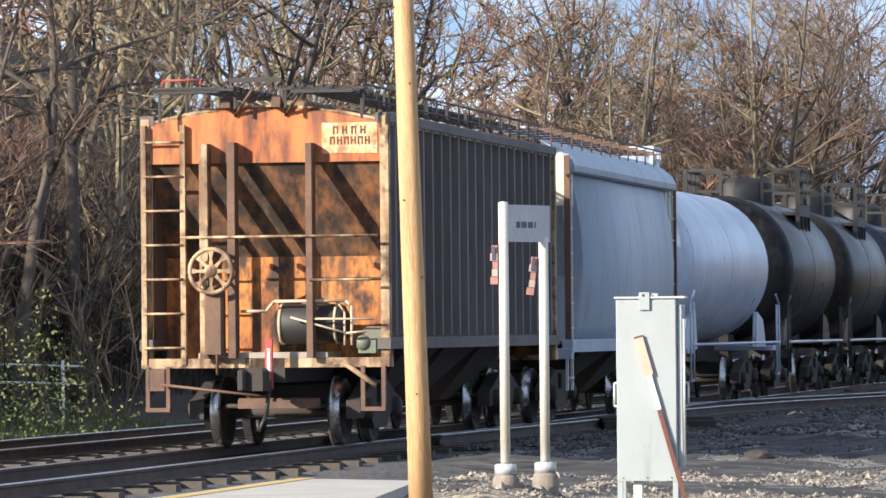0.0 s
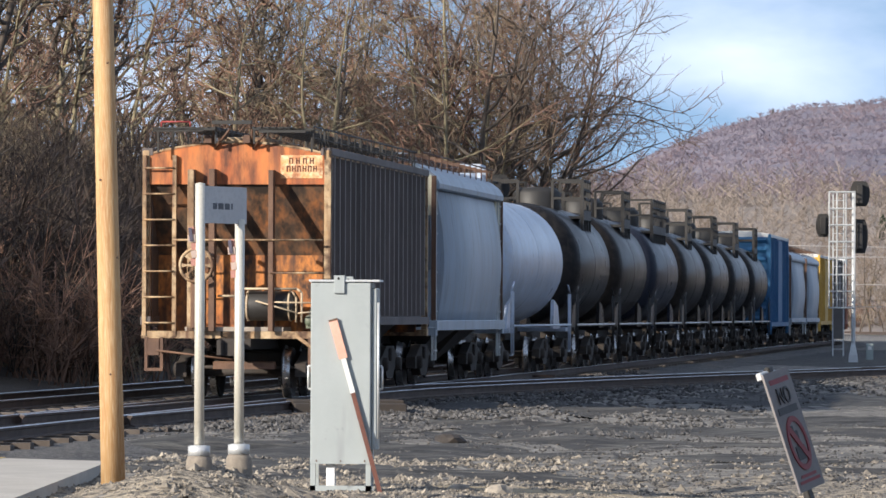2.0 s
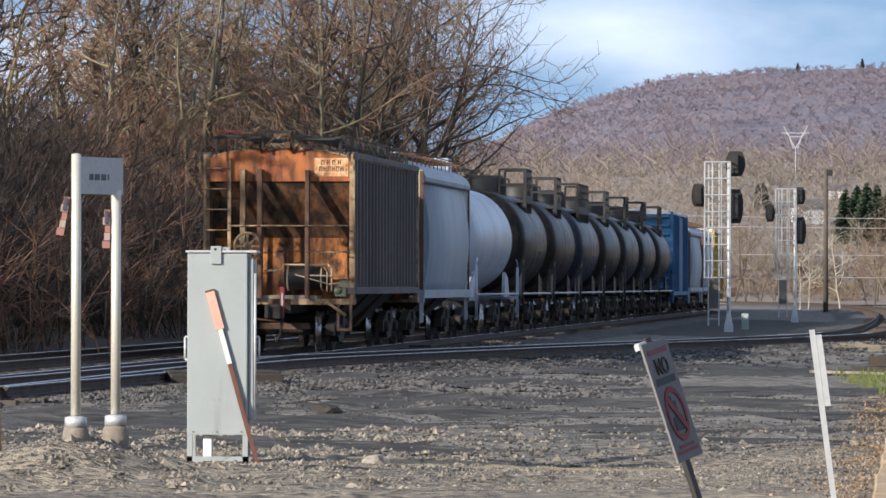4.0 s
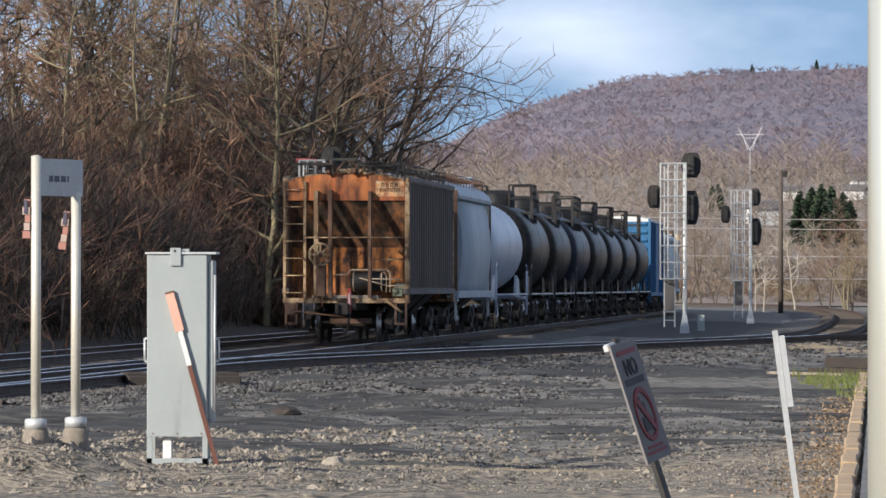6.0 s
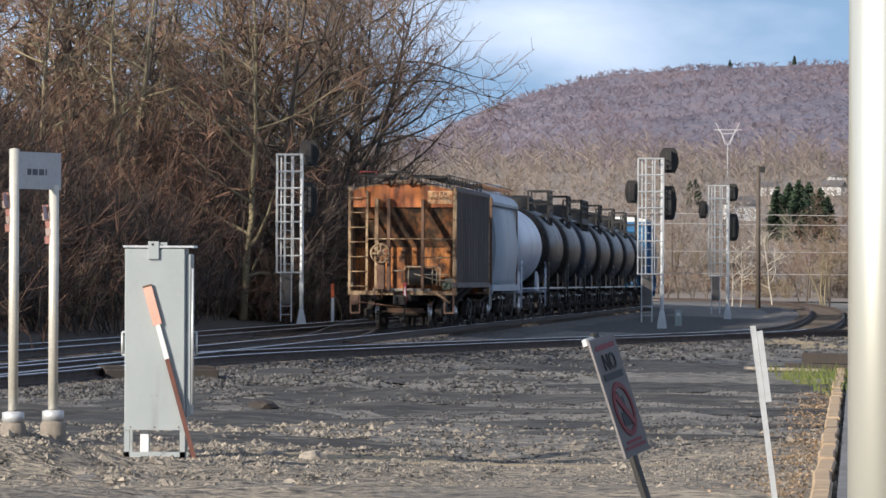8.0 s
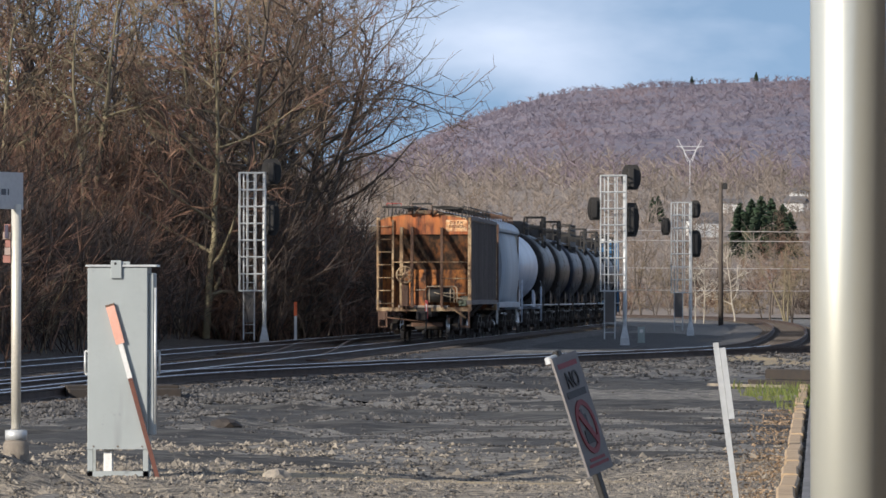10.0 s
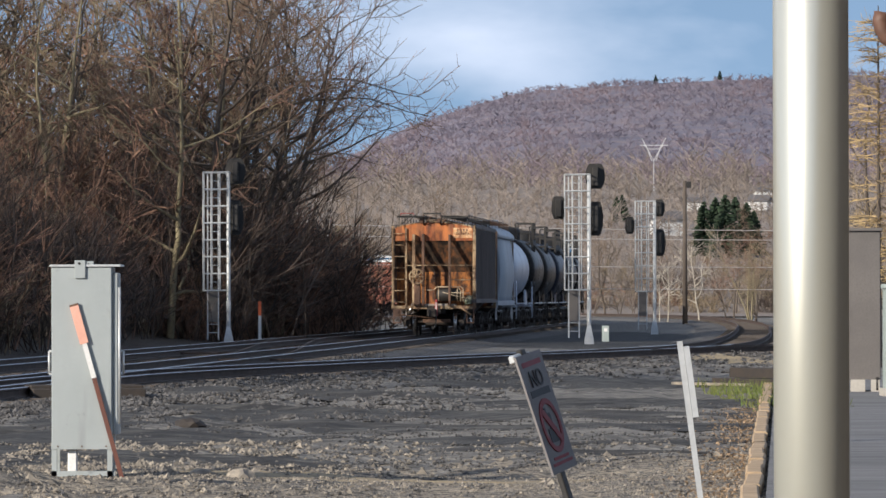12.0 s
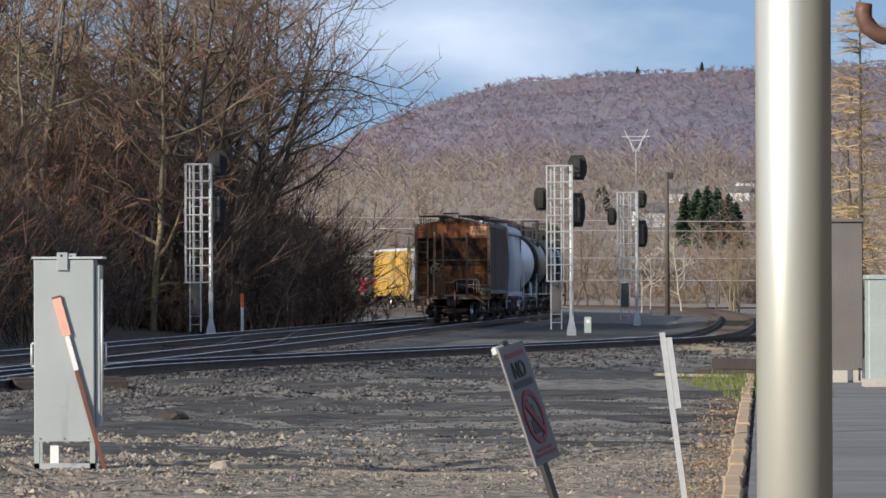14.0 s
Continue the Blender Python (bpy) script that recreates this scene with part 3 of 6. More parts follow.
# ---- train ----
def wheelset_mesh():
    s = Shape()
    for k in (-1, 1):
        x = 0.755 * k
        s.lathe((x, 0, 0), (k, 0, 0), ((-0.09, 0.0), (-0.09, 0.10), (-0.02, 0.13), (-0.01, 0.34), (-0.07, 0.36), (-0.07, 0.45), (-0.045, 0.455)), 22)
        s.lathe((x, 0, 0), (k, 0, 0), ((0.07, 0.415), (0.07, 0.36), (0.02, 0.34), (0.03, 0.13), (0.10, 0.10), (0.10, 0.0)), 22)
    s.tube((-1.05, 0, 0), (1.05, 0, 0), 0.075, n=10)
    for k in range(4):  # core holes of the wheel plates
        a = k * math.pi / 2
        for x in (-0.775, 0.775):
            s.tube((x - 0.03, 0.24 * math.cos(a), 0.24 * math.sin(a)), (x + 0.03, 0.24 * math.cos(a), 0.24 * math.sin(a)), 0.035, n=6)
    return s.mesh("wheelset", GRIME)


def tread_mesh():
    s = Shape().lathe((0.755, 0, 0), (1, 0, 0), ((-0.045, 0.4555), (-0.035, 0.425), (0.07, 0.4155)), 26)
    return s.mesh("tread", TREAD)


def truck_mesh():
    s = Shape()
    for x in (-1.0, 1.0):
        prof = [(-1.25, 0.34), (-1.25, 0.56), (-1.0, 0.62), (-0.45, 0.80), (0.45, 0.80), (1.0, 0.62), (1.25, 0.56), (1.25, 0.34), (1.02, 0.34), (0.9, 0.50), (0.5, 0.30), (0.38, 0.2), (-0.38, 0.2), (-0.5, 0.30), (-0.9, 0.50), (-1.02, 0.34)]
        s.loft([[(x + d, y, z) for y, z in prof] for d in (-0.09, 0.09)])
        for y in (-0.86, 0.86):
            s.lathe((x + 0.1 * (1 if x > 0 else -1), y, 0.46), (1 if x > 0 else -1, 0, 0), ((-0.08, 0.13), (0.06, 0.13), (0.09, 0.08), (0.09, 0.0)), 12)
        for y in (-0.17, 0.0, 0.17):
            s.lathe((x, y, 0.30), (0, 0, 1), ((0, 0.075), (0.05, 0.085), (0.1, 0.07), (0.15, 0.085), (0.2, 0.07), (0.25, 0.08)), 10)
    s.box(-1.15, 1.15, -0.2, 0.2, 0.52, 0.76, 0.02)
    s.box(-0.9, 0.9, -0.46, -0.38, 0.36, 0.48)
    s.box(-0.9, 0.9, 0.38, 0.46, 0.36, 0.48)
    s.tube((-1.0, -1.2, 0.5), (1.0, -1.2, 0.5), 0.03, n=6)
    return s.mesh("truck", GRIME)


WHEELSET, TREADS, TRUCK = wheelset_mesh(), tread_mesh(), truck_mesh()
spinning = []


def add_trucks(car, length, spin=False):
    for y in (2.05, length - 2.05):
        tr = new("truck", TRUCK)
        tr.parent, tr.matrix_basis = car, pose(0, y, 0)
        for a in (-0.86, 0.86):
            ws = new("wheelset", WHEELSET)
            ws.parent, ws.matrix_basis = car, pose(0, y + a, 0.42)
            for turn in (0, 180):
                td = new("tread", TREADS)
                td.parent, td.matrix_basis = ws, pose(0, 0, 0, 0, 0, turn)
                tagged(td, "polished steel wheel tread")
            if spin:
                spinning.append((ws, y + a))


def coupler(y, d):
    s = Shape()
    s.box(-0.09, 0.09, min(y, y + 0.5 * d), max(y, y + 0.5 * d), 0.72, 0.95, 0.02)
    s.box(-0.17, 0.14, min(y + 0.42 * d, y + 0.68 * d), max(y + 0.42 * d, y + 0.68 * d), 0.70, 0.98, 0.04)
    s.box(-0.2, -0.1, min(y + 0.6 * d, y + 0.78 * d), max(y + 0.6 * d, y + 0.78 * d), 0.71, 0.97, 0.03)
    return s


def ladder(x0, x1, y, z0, z1, rungs, r=0.016, rail=0.035):
    s = Shape()
    for x in (x0, x1):
        s.box(x - rail, x + rail, y - 0.02, y + 0.04, z0, z1, 0.005)
    for k in range(rungs):
        z = z0 + (z1 - z0) * (k + 0.5) / rungs
        s.tube((x0, y - 0.03, z), (x1, y - 0.03, z), r, n=6)
    return s


def side_ladder(y0, y1, x, z0, z1, rungs):
    s = Shape()
    for y in (y0, y1):
        s.box(x - 0.02, x + 0.02, y - 0.03, y + 0.03, z0, z1)
    for k in range(rungs):
        z = z0 + (z1 - z0) * (k + 0.5) / rungs
        s.tube((x + 0.03, y0, z), (x + 0.03, y1, z), 0.014, n=6)
    return s


def handwheel(r):
    s = Shape()
    n = 28
    rim = [[((r + 0.028 * math.cos(w)) * math.cos(a), 0.028 * math.sin(w), (r + 0.028 * math.cos(w)) * math.sin(a)) for w in np.linspace(0, 2 * math.pi, 8, endpoint=False)] for a in np.linspace(0, 2 * math.pi, n + 1)]
    s.loft(rim, True, True, False)
    for i in range(8):
        a = 2 * math.pi * i / 8
        s.loft([[(q * math.cos(a + w), y, q * math.sin(a + w)) for w, y in ((-e, -0.012), (e, -0.012), (e, 0.012), (-e, 0.012))] for q, e in ((0.06, 0.5), (r * 0.62, 0.09), (r * 0.95, 0.16))])
    s.lathe((0, -0.04, 0), (0, 1, 0), ((0, 0.0), (0.0, 0.05), (0.03, 0.085), (0.07, 0.085)), 16)
    return s


def running_board(length, z, ribs=40):
    """Two roof walkways of open grating, with their brackets."""
    s = Shape()
    for x in (-0.62, 0.62):
        for k in range(6):
            a = x - 0.3 + 0.12 * k
            s.box(a - 0.012, a + 0.012, 0.05, length - 0.05, z, z + 0.04)
        for k in range(ribs):
            y = 0.1 + (length - 0.2) * k / (ribs - 1)
            s.box(x - 0.33, x + 0.33, y - 0.01, y + 0.01, z + 0.005, z + 0.035)
    return s


def ribbed_hopper():
    L = 13.0
    car = thing("hopper_car", "rusty orange covered hopper wagon with grimy ribbed sides", "railway wagon")
    top, half = 4.02, 1.56

    def roof_z(x):
        return top + 0.22 * (1 - (x / half) ** 2)

    ys = (0.55, L - 0.55)
    # body: side walls with outside posts
    for k in (-1, 1):
        s = Shape()
        s.box(min(k * 1.44, k * 1.47), max(k * 1.44, k * 1.47), ys[0], ys[1], 1.30, top)
        part("side_sheet", s, SIDE, car, "grimy brown side sheet")
        for i in range(20):
            y = ys[0] + 0.25 + (ys[1] - ys[0] - 0.5) * i / 19
            a, b = k * 1.47, k * 1.57
            rib = Shape().loft([[(a, y - 0.11, z), (b, y - 0.05, z), (b, y + 0.05, z), (a, y + 0.11, z)] for z in (1.36, top - 0.02)])
            part("rib", rib, SIDE, car)
        s = Shape().box(min(k * 1.42, k * 1.60), max(k * 1.42, k * 1.60), 0.3, L - 0.3, 1.20, 1.34, 0.01)
        s.box(min(k * 1.40, k * 1.59), max(k * 1.40, k * 1.59), 0.35, L - 0.35, top - 0.02, top + 0.1, 0.01)
        part("side_sill", s, SIDE, car)
    n = 12
    rings = []
    for y in (0.36, L - 0.36):
        up = [(-half + 2 * half * i / n) for i in range(n + 1)]
        rings.append([(x, y, roof_z(x)) for x in up] + [(x, y, roof_z(x) - 0.05) for x in reversed(up)])
    part("roof", Shape().loft(rings), TAN_STEEL, car, "dusty tan roof")
    s = Shape()
    for i in range(5):
        s.box(-0.35, 0.35, 1.2 + i * 2.2, 3.0 + i * 2.2, 4.2, 4.33, 0.03)
    part("hatch_cover", s, TAN_STEEL, car)
    # ends: upper panel, slope sheet, lower bulkhead
    for e in (0, 1):
        def Y(v):
            return v if e == 0 else L - v
        s = Shape()
        up = [(-1.52 + 3.04 * i / n) for i in range(n + 1)]
        bottom = 3.52
        s.loft([[(x, Y(y), roof_z(x) - 0.03) for x in up] + [(1.52, Y(y), bottom), (-1.52, Y(y), bottom)] for y in (0.36, 0.42)])
        part("end_panel", s, RUST_HI, car, "faded orange upper end panel")
        s = Shape().loft([[(-1.46, Y(0.40), 3.53), (1.46, Y(0.40), 3.53), (1.46, Y(1.10), 2.34), (-1.46, Y(1.10), 2.34)], [(-1.46, Y(0.46), 3.53), (1.46, Y(0.46), 3.53), (1.46, Y(1.16), 2.34), (-1.46, Y(1.16), 2.34)]])
        part("slope_sheet", s, SLOPE, car, "brown scuffed slope sheet")
        s = Shape().box(-1.45, 1.45, min(Y(1.08), Y(1.14)), max(Y(1.08), Y(1.14)), 1.05, 2.36)
        part("bulkhead", s, RUST, car, "orange lower bulkhead")
        for k in (-1, 1):
            a, b = sorted((k * 1.46, k * 1.575))
            part("corner_post", Shape().box(a, b, min(Y(0.34), Y(0.46)), max(Y(0.34), Y(0.46)), 0.98, top + 0.06, 0.008), TAN_STEEL, car)
            s = Shape().loft([[(k * 1.45, Y(0.46), 1.3), (k * 1.45, Y(0.46), 3.5), (k * 1.45, Y(1.08), 2.4), (k * 1.45, Y(1.08), 1.3)], [(k * 1.46, Y(0.46), 1.3), (k * 1.46, Y(0.46), 3.5), (k * 1.46, Y(1.08), 2.4), (k * 1.46, Y(1.08), 1.3)]])
            part("side_wing", s, SLOPE, car)
        part("end_sill", Shape().box(-1.58, 1.58, min(Y(0.3), Y(0.52)), max(Y(0.3), Y(0.52)), 0.98, 1.10, 0.01), TAN_STEEL, car)
        part("coupler", coupler(Y(0.4), -1 if e == 0 else 1), GRIME, car)
    part("platform", Shape().box(-0.85, 0.8, 0.30, 1.4, 1.10, 1.17, 0.01), mat("grey_weathered_deck", (0.36, 0.31, 0.26), (0.26, 0.2, 0.15), 0.8), car, "grey weathered end platform")
    # hoppers below
    for i in range(3):
        y0 = 2.6 + i * 2.6
        s = Shape().loft([[(-1.42, y0, 1.32), (1.42, y0, 1.32), (1.42, y0 + 2.5, 1.32), (-1.42, y0 + 2.5, 1.32)], [(-0.5, y0 + 1.1, 0.45), (0.5, y0 + 1.1, 0.45), (0.5, y0 + 1.9, 0.45), (-0.5, y0 + 1.9, 0.45)]])
        part("hopper_bottom", s, GRIME, car, "grimy discharge hopper")
    part("centre_sill", Shape().box(-0.25, 0.25, 0.3, L - 0.3, 0.80, 1.10), GRIME, car)
    # fittings on the seen end
    part("end_ladder", ladder(-1.53, -1.03, 0.30, 1.02, 4.0, 7), TAN_STEEL, car, "tan end ladder")
    for x, w, z0, z1, material in ((-0.735, 0.055, 1.1, 3.76, TAN_STEEL), (-0.385, 0.05, 1.1, 3.77, BROWN_STEEL), (0.60, 0.042, 1.1, 3.75, BROWN_STEEL)):
        s = Shape().box(x - w, x + w, 0.16, 0.21, z0, z1, 0.006)
        s.box(x + w - 0.015, x + w, 0.21, 0.36, z0, z1)
        for z in (3.6, 2.62, 1.3):
            s.box(x - 0.02, x + 0.02, 0.2, 0.42, z - 0.03, z + 0.03)
        part("stanchion", s, material, car)
    for z, x0, x1 in ((2.60, -1.03, 1.46), (2.06, 0.6, 1.5)):
        part("grab_rail", Shape().tube((x0, 0.15, z), (x1, 0.15, z), 0.017), TAN_STEEL, car)
    part("handwheel", handwheel(0.27), TAN_STEEL, car, "tan spoked brake handwheel", pose(-0.61, 0.02, 2.18))
    s = Shape().box(-0.72, -0.48, 0.08, 0.26, 1.15, 2.0, 0.03)
    s.tube((-0.61, 0.0, 2.18), (-0.61, 0.3, 2.18), 0.04)
    s.tube((-0.56, 0.1, 0.9), (-0.56, 0.1, 1.6), 0.02)
    part("brake_housing", s, BROWN_STEEL, car)
    s = Shape().lathe((0.06, 0.55, 1.52), (1, 0, 0), ((0, 0), (0.03, 0.14), (0.09, 0.23), (0.14, 0.245), (0.84, 0.245), (0.90, 0.22), (0.95, 0.13), (0.97, 0)), 22)
    part("air_reservoir", s, BLACK_STEEL, car, "black air reservoir")
    s = Shape().lathe((0.16, 0.55, 1.52), (1, 0, 0), ((0, 0.247), (0, 0.256), (0.035, 0.256), (0.035, 0.247)), 22)
    s.lathe((0.86, 0.55, 1.52), (1, 0, 0), ((0, 0.247), (0, 0.256), (0.03, 0.256), (0.03, 0.247)), 22)
    s.pipe(((-0.3, 0.3, 1.68), (0.02, 0.3, 1.68), (0.12, 0.3, 1.80), (1.02, 0.3, 1.80), (1.10, 0.3, 1.74), (1.10, 0.3, 1.25)), 0.02)
    s.pipe(((0.9, 0.35, 1.8), (1.0, 0.35, 1.66), (1.0, 0.35, 1.25)), 0.017)
    s.pipe(((0.35, 0.2, 1.6), (1.05, 0.2, 1.4), (1.3, 0.2, 1.42)), 0.014)
    s.pipe(((0.6, 0.2, 1.58), (1.4, 0.2, 1.57)), 0.014)
    part("brake_pipe", s, BRASS, car, "pale brake pipes")
    s = Shape().box(1.16, 1.42, 0.35, 0.6, 1.15, 1.34, 0.03)
    s.lathe((1.22, 0.33, 1.28), (0, 1, 0), ((0, 0), (0, 0.09), (0.1, 0.1), (0.2, 0.07)), 12)
    s.box(1.2, 1.5, 0.4, 0.7, 1.32, 1.48, 0.04)
    part("brake_valve", s, GREEN_V, car, "green and grey brake valve")
    for k in (-1, 1):
        s = Shape()
        x0 = k * 1.52
        for dx in (0.0, -0.26 * k):
            s.box(min(x0 + dx, x0 + dx - 0.05 * k), max(x0 + dx, x0 + dx - 0.05 * k), 0.28, 0.36, 0.46, 1.0)
        s.box(min(x0, x0 - 0.31 * k), max(x0, x0 - 0.31 * k), 0.26, 0.38, 0.44, 0.49)
        if k < 0:
            s.box(-1.5, -1.26, 0.28, 0.33, 0.7, 0.98, 0.02)
        part("sill_step", s, BROWN_STEEL, car)
    part("end_brace", Shape().tube((1.02, 0.28, 1.02), (1.4, 0.28, 0.75), 0.035, n=6), TAN_STEEL, car)
    part("uncoupling_rod", Shape().tube((-1.3, 0.2, 0.78), (0.1, 0.1, 0.62), 0.018), BROWN_STEEL, car, "rusty uncoupling rod")
    s = Shape()
    s.pipe(((0.12, 0.0, 0.75), (0.1, -0.1, 0.4), (0.02, -0.15, 0.2), (0.0, -0.12, 0.34)), 0.03)
    part("air_hose", s, BLACK_STEEL, car, "hanging black air hose")
    part("bracing", Shape().box(-0.45, 0.6, 0.7, 0.78, 0.47, 0.60, 0.02), BROWN_STEEL, car)
    tag = part("marker_tag", Shape().box(0.06, 0.16, 0.02, 0.05, 0.72, 1.34, 0.01), TAG, car, "red hanging marker")
    part("strip", Shape().box(0.09, 0.13, 0.012, 0.02, 0.82, 1.22), TAG_W, tag)
    # roof walk and its brackets
    part("running_board", running_board(L, 4.42), BLACK_STEEL, car, "open grating roof walk")
    s = Shape()
    for x in (-1.28, -0.32, 0.32, 1.28):
        for y in np.arange(0.15, L, 1.38):
            s.box(x - 0.015, x + 0.015, y - 0.015, y + 0.015, roof_z(x) - 0.05, 4.44 if abs(x) < 1 else 4.44)
    for x0, x1 in ((-1.34, -0.32), (0.32, 1.34)):
        for k in range(7):
            s.box(x0, x1, 0.0 + k * 0.1, 0.03 + k * 0.1, 4.40, 4.43)
    s.box(-0.36, 0.3, 0.0, 0.05, 4.50, 4.56)
    s.box(-1.34, -0.5, 0.0, 0.04, 4.38, 4.45)
    s.box(0.42, 1.2, 0.0, 0.04, 4.36, 4.43)
    for y in np.arange(0.1, L, 0.78):
        s.tube((1.32, y, 4.1), (1.32, y, 4.46), 0.013, n=5)
    s.tube((1.32, 0.1, 4.46), (1.32, L - 0.1, 4.46), 0.016, n=5)
    s.tube((1.32, 0.1, 4.28), (1.32, L - 0.1, 4.28), 0.012, n=5)
    part("roof_bracket", s, BLACK_STEEL, car)
    s = Shape()
    for x in (-0.36, 0.28):
        s.tube((x, 0.1, 4.52), (x, 0.34, 4.1), 0.02, n=6)
        s.tube((x, 0.34, 4.12), (x + 0.3, 0.02, 4.42), 0.02, n=6)
        s.box(x - 0.16, x - 0.02, 0.2, 0.36, 4.2, 4.33, 0.02)
    part("walk_brace", s, BROWN_STEEL, car)
    part("top_grab", Shape().pipe(((-1.2, 0.0, 4.46), (-1.2, 0.0, 4.54), (-0.72, 0.0, 4.54), (-0.72, 0.0, 4.46)), 0.014), TAG, car, "faded red grab iron")
    # stencilled patch with its marks as plain bars
    pt = part("stencil_patch", Shape().box(0.73, 1.43, 0.352, 0.36, 3.62, 4.0), PATCH, car, "pale worn stencil patch")
    for row, n_ch, x0, h in ((3.86, 4, 0.87, 0.10), (3.73, 6, 0.83, 0.10)):
        for k in range(n_ch):
            x = x0 + k * (0.115 if n_ch == 4 else 0.088)
            s = Shape().box(x, x + 0.022, 0.346, 0.352, row, row + h)
            s.box(x + 0.048, x + 0.066, 0.346, 0.352, row, row + h)
            s.box(x + 0.022, x + 0.048, 0.346, 0.352, row + (0.04 if k % 2 else 0.075), row + (0.06 if k % 2 else 0.1))
            part("stencil_bar", s, STENCIL, pt)
    add_trucks(car, L, True)
    return car, L


def smooth_hopper(name, label, paint, L, roof_paint):
    """Covered hopper with plain bowed sides."""
    car = thing(name, label, "railway wagon")

    def section(y, lo=1.25):
        pts = []
        for i in range(13):
            t = i / 12
            z = lo + (3.98 - lo) * t
            pts.append((1.40 + 0.19 * math.sin(math.pi * min(t * 0.95 + 0.08, 1)), y, z))
        arc = [(1.30 - 2.6 * i / 10, y, 4.02 + 0.30 * (1 - ((1.30 - 2.6 * i / 10) / 1.30) ** 2)) for i in range(11)]
        return pts + arc + [(-x, yy, z) for x, yy, z in reversed(pts)]
    s = Shape().loft([section(y) for y in (1.25, L / 2, L - 1.25)], True)
    part("body", s, paint, car)
    for e in (0, 1):
        def Y(v):
            return v if e == 0 else L - v
        s = Shape()
        up = [(-1.45 + 2.9 * i / 12) for i in range(13)]
        s.loft([[(x, Y(y), 4.06 + 0.27 * (1 - (x / 1.45) ** 2)) for x in up] + [(1.45, Y(y), 3.3), (-1.45, Y(y), 3.3)] for y in (0.5, 1.26)])
        part("end_panel", s, roof_paint, car)
        s = Shape().loft([[(-1.4, Y(0.5), 3.32), (1.4, Y(0.5), 3.32), (1.4, Y(1.5), 1.9), (-1.4, Y(1.5), 1.9)], [(-1.4, Y(0.56), 3.32), (1.4, Y(0.56), 3.32), (1.4, Y(1.56), 1.9), (-1.4, Y(1.56), 1.9)]])
        part("slope_sheet", s, paint, car)
        for k in (-1, 1):
            a, b = sorted((k * 1.44, k * 1.53))
            part("corner_post", Shape().box(a, b, min(Y(0.46), Y(0.52)), max(Y(0.46), Y(0.52)), 1.0, 4.06), BROWN_STEEL, car)
            part("side_ladder", side_ladder(Y(0.5), Y(0.95), k * 1.46, 0.5, 3.9, 9), GALV, car)
        part("end_sill", Shape().box(-1.55, 1.55, min(Y(0.38), Y(0.6)), max(Y(0.38), Y(0.6)), 0.98, 1.14, 0.01), paint, car)
        part("coupler", coupler(Y(0.5), -1 if e == 0 else 1), GRIME, car)
    s = Shape()
    for k in (-1, 1):
        a, b = sorted((k * 1.40, k * 1.57))
        s.box(a, b, 0.4, L - 0.4, 1.08, 1.27, 0.01)
    part("side_sill", s, paint, car)
    s = Shape()
    for k in (-1, 1):
        eave = ((1.50, 3.80), (1.56, 3.83), (1.57, 3.92), (1.50, 4.06), (1.33, 4.20), (1.05, 4.32), (1.05, 4.20), (1.40, 3.95))
        s.loft([[(k * u, y, z) for u, z in eave] for y in (0.7, L - 0.7)])
    part("roof_edge", s, paint, car)
    for i in range(2):
        y0 = L / 2 - 3.3 + i * 3.4
        s = Shape().loft([[(-1.4, y0, 1.2), (1.4, y0, 1.2), (1.4, y0 + 3.1, 1.2), (-1.4, y0 + 3.1, 1.2)], [(-0.5, y0 + 1.2, 0.4), (0.5, y0 + 1.2, 0.4), (0.5, y0 + 1.9, 0.4), (-0.5, y0 + 1.9, 0.4)]])
        part("hopper_bottom", s, GRIME, car)
    part("centre_sill", Shape().box(-0.25, 0.25, 0.4, L - 0.4, 0.8, 1.08), GRIME, car)
    part("running_board", running_board(L, 4.46, 26), GREY if paint is GREY else BROWN_STEEL, car)
    s = Shape()
    for y in np.arange(0.2, L, 0.95):
        s.tube((1.3, y, 4.06), (1.3, y, 4.50), 0.014, n=5)
        s.box(0.3, 1.3, y - 0.015, y + 0.015, 4.44, 4.47)
    s.tube((1.3, 0.2, 4.5), (1.3, L - 0.2, 4.5), 0.016, n=5)
    part("roof_bracket", s, BROWN_STEEL, car)
    add_trucks(car, L)
    return car, L


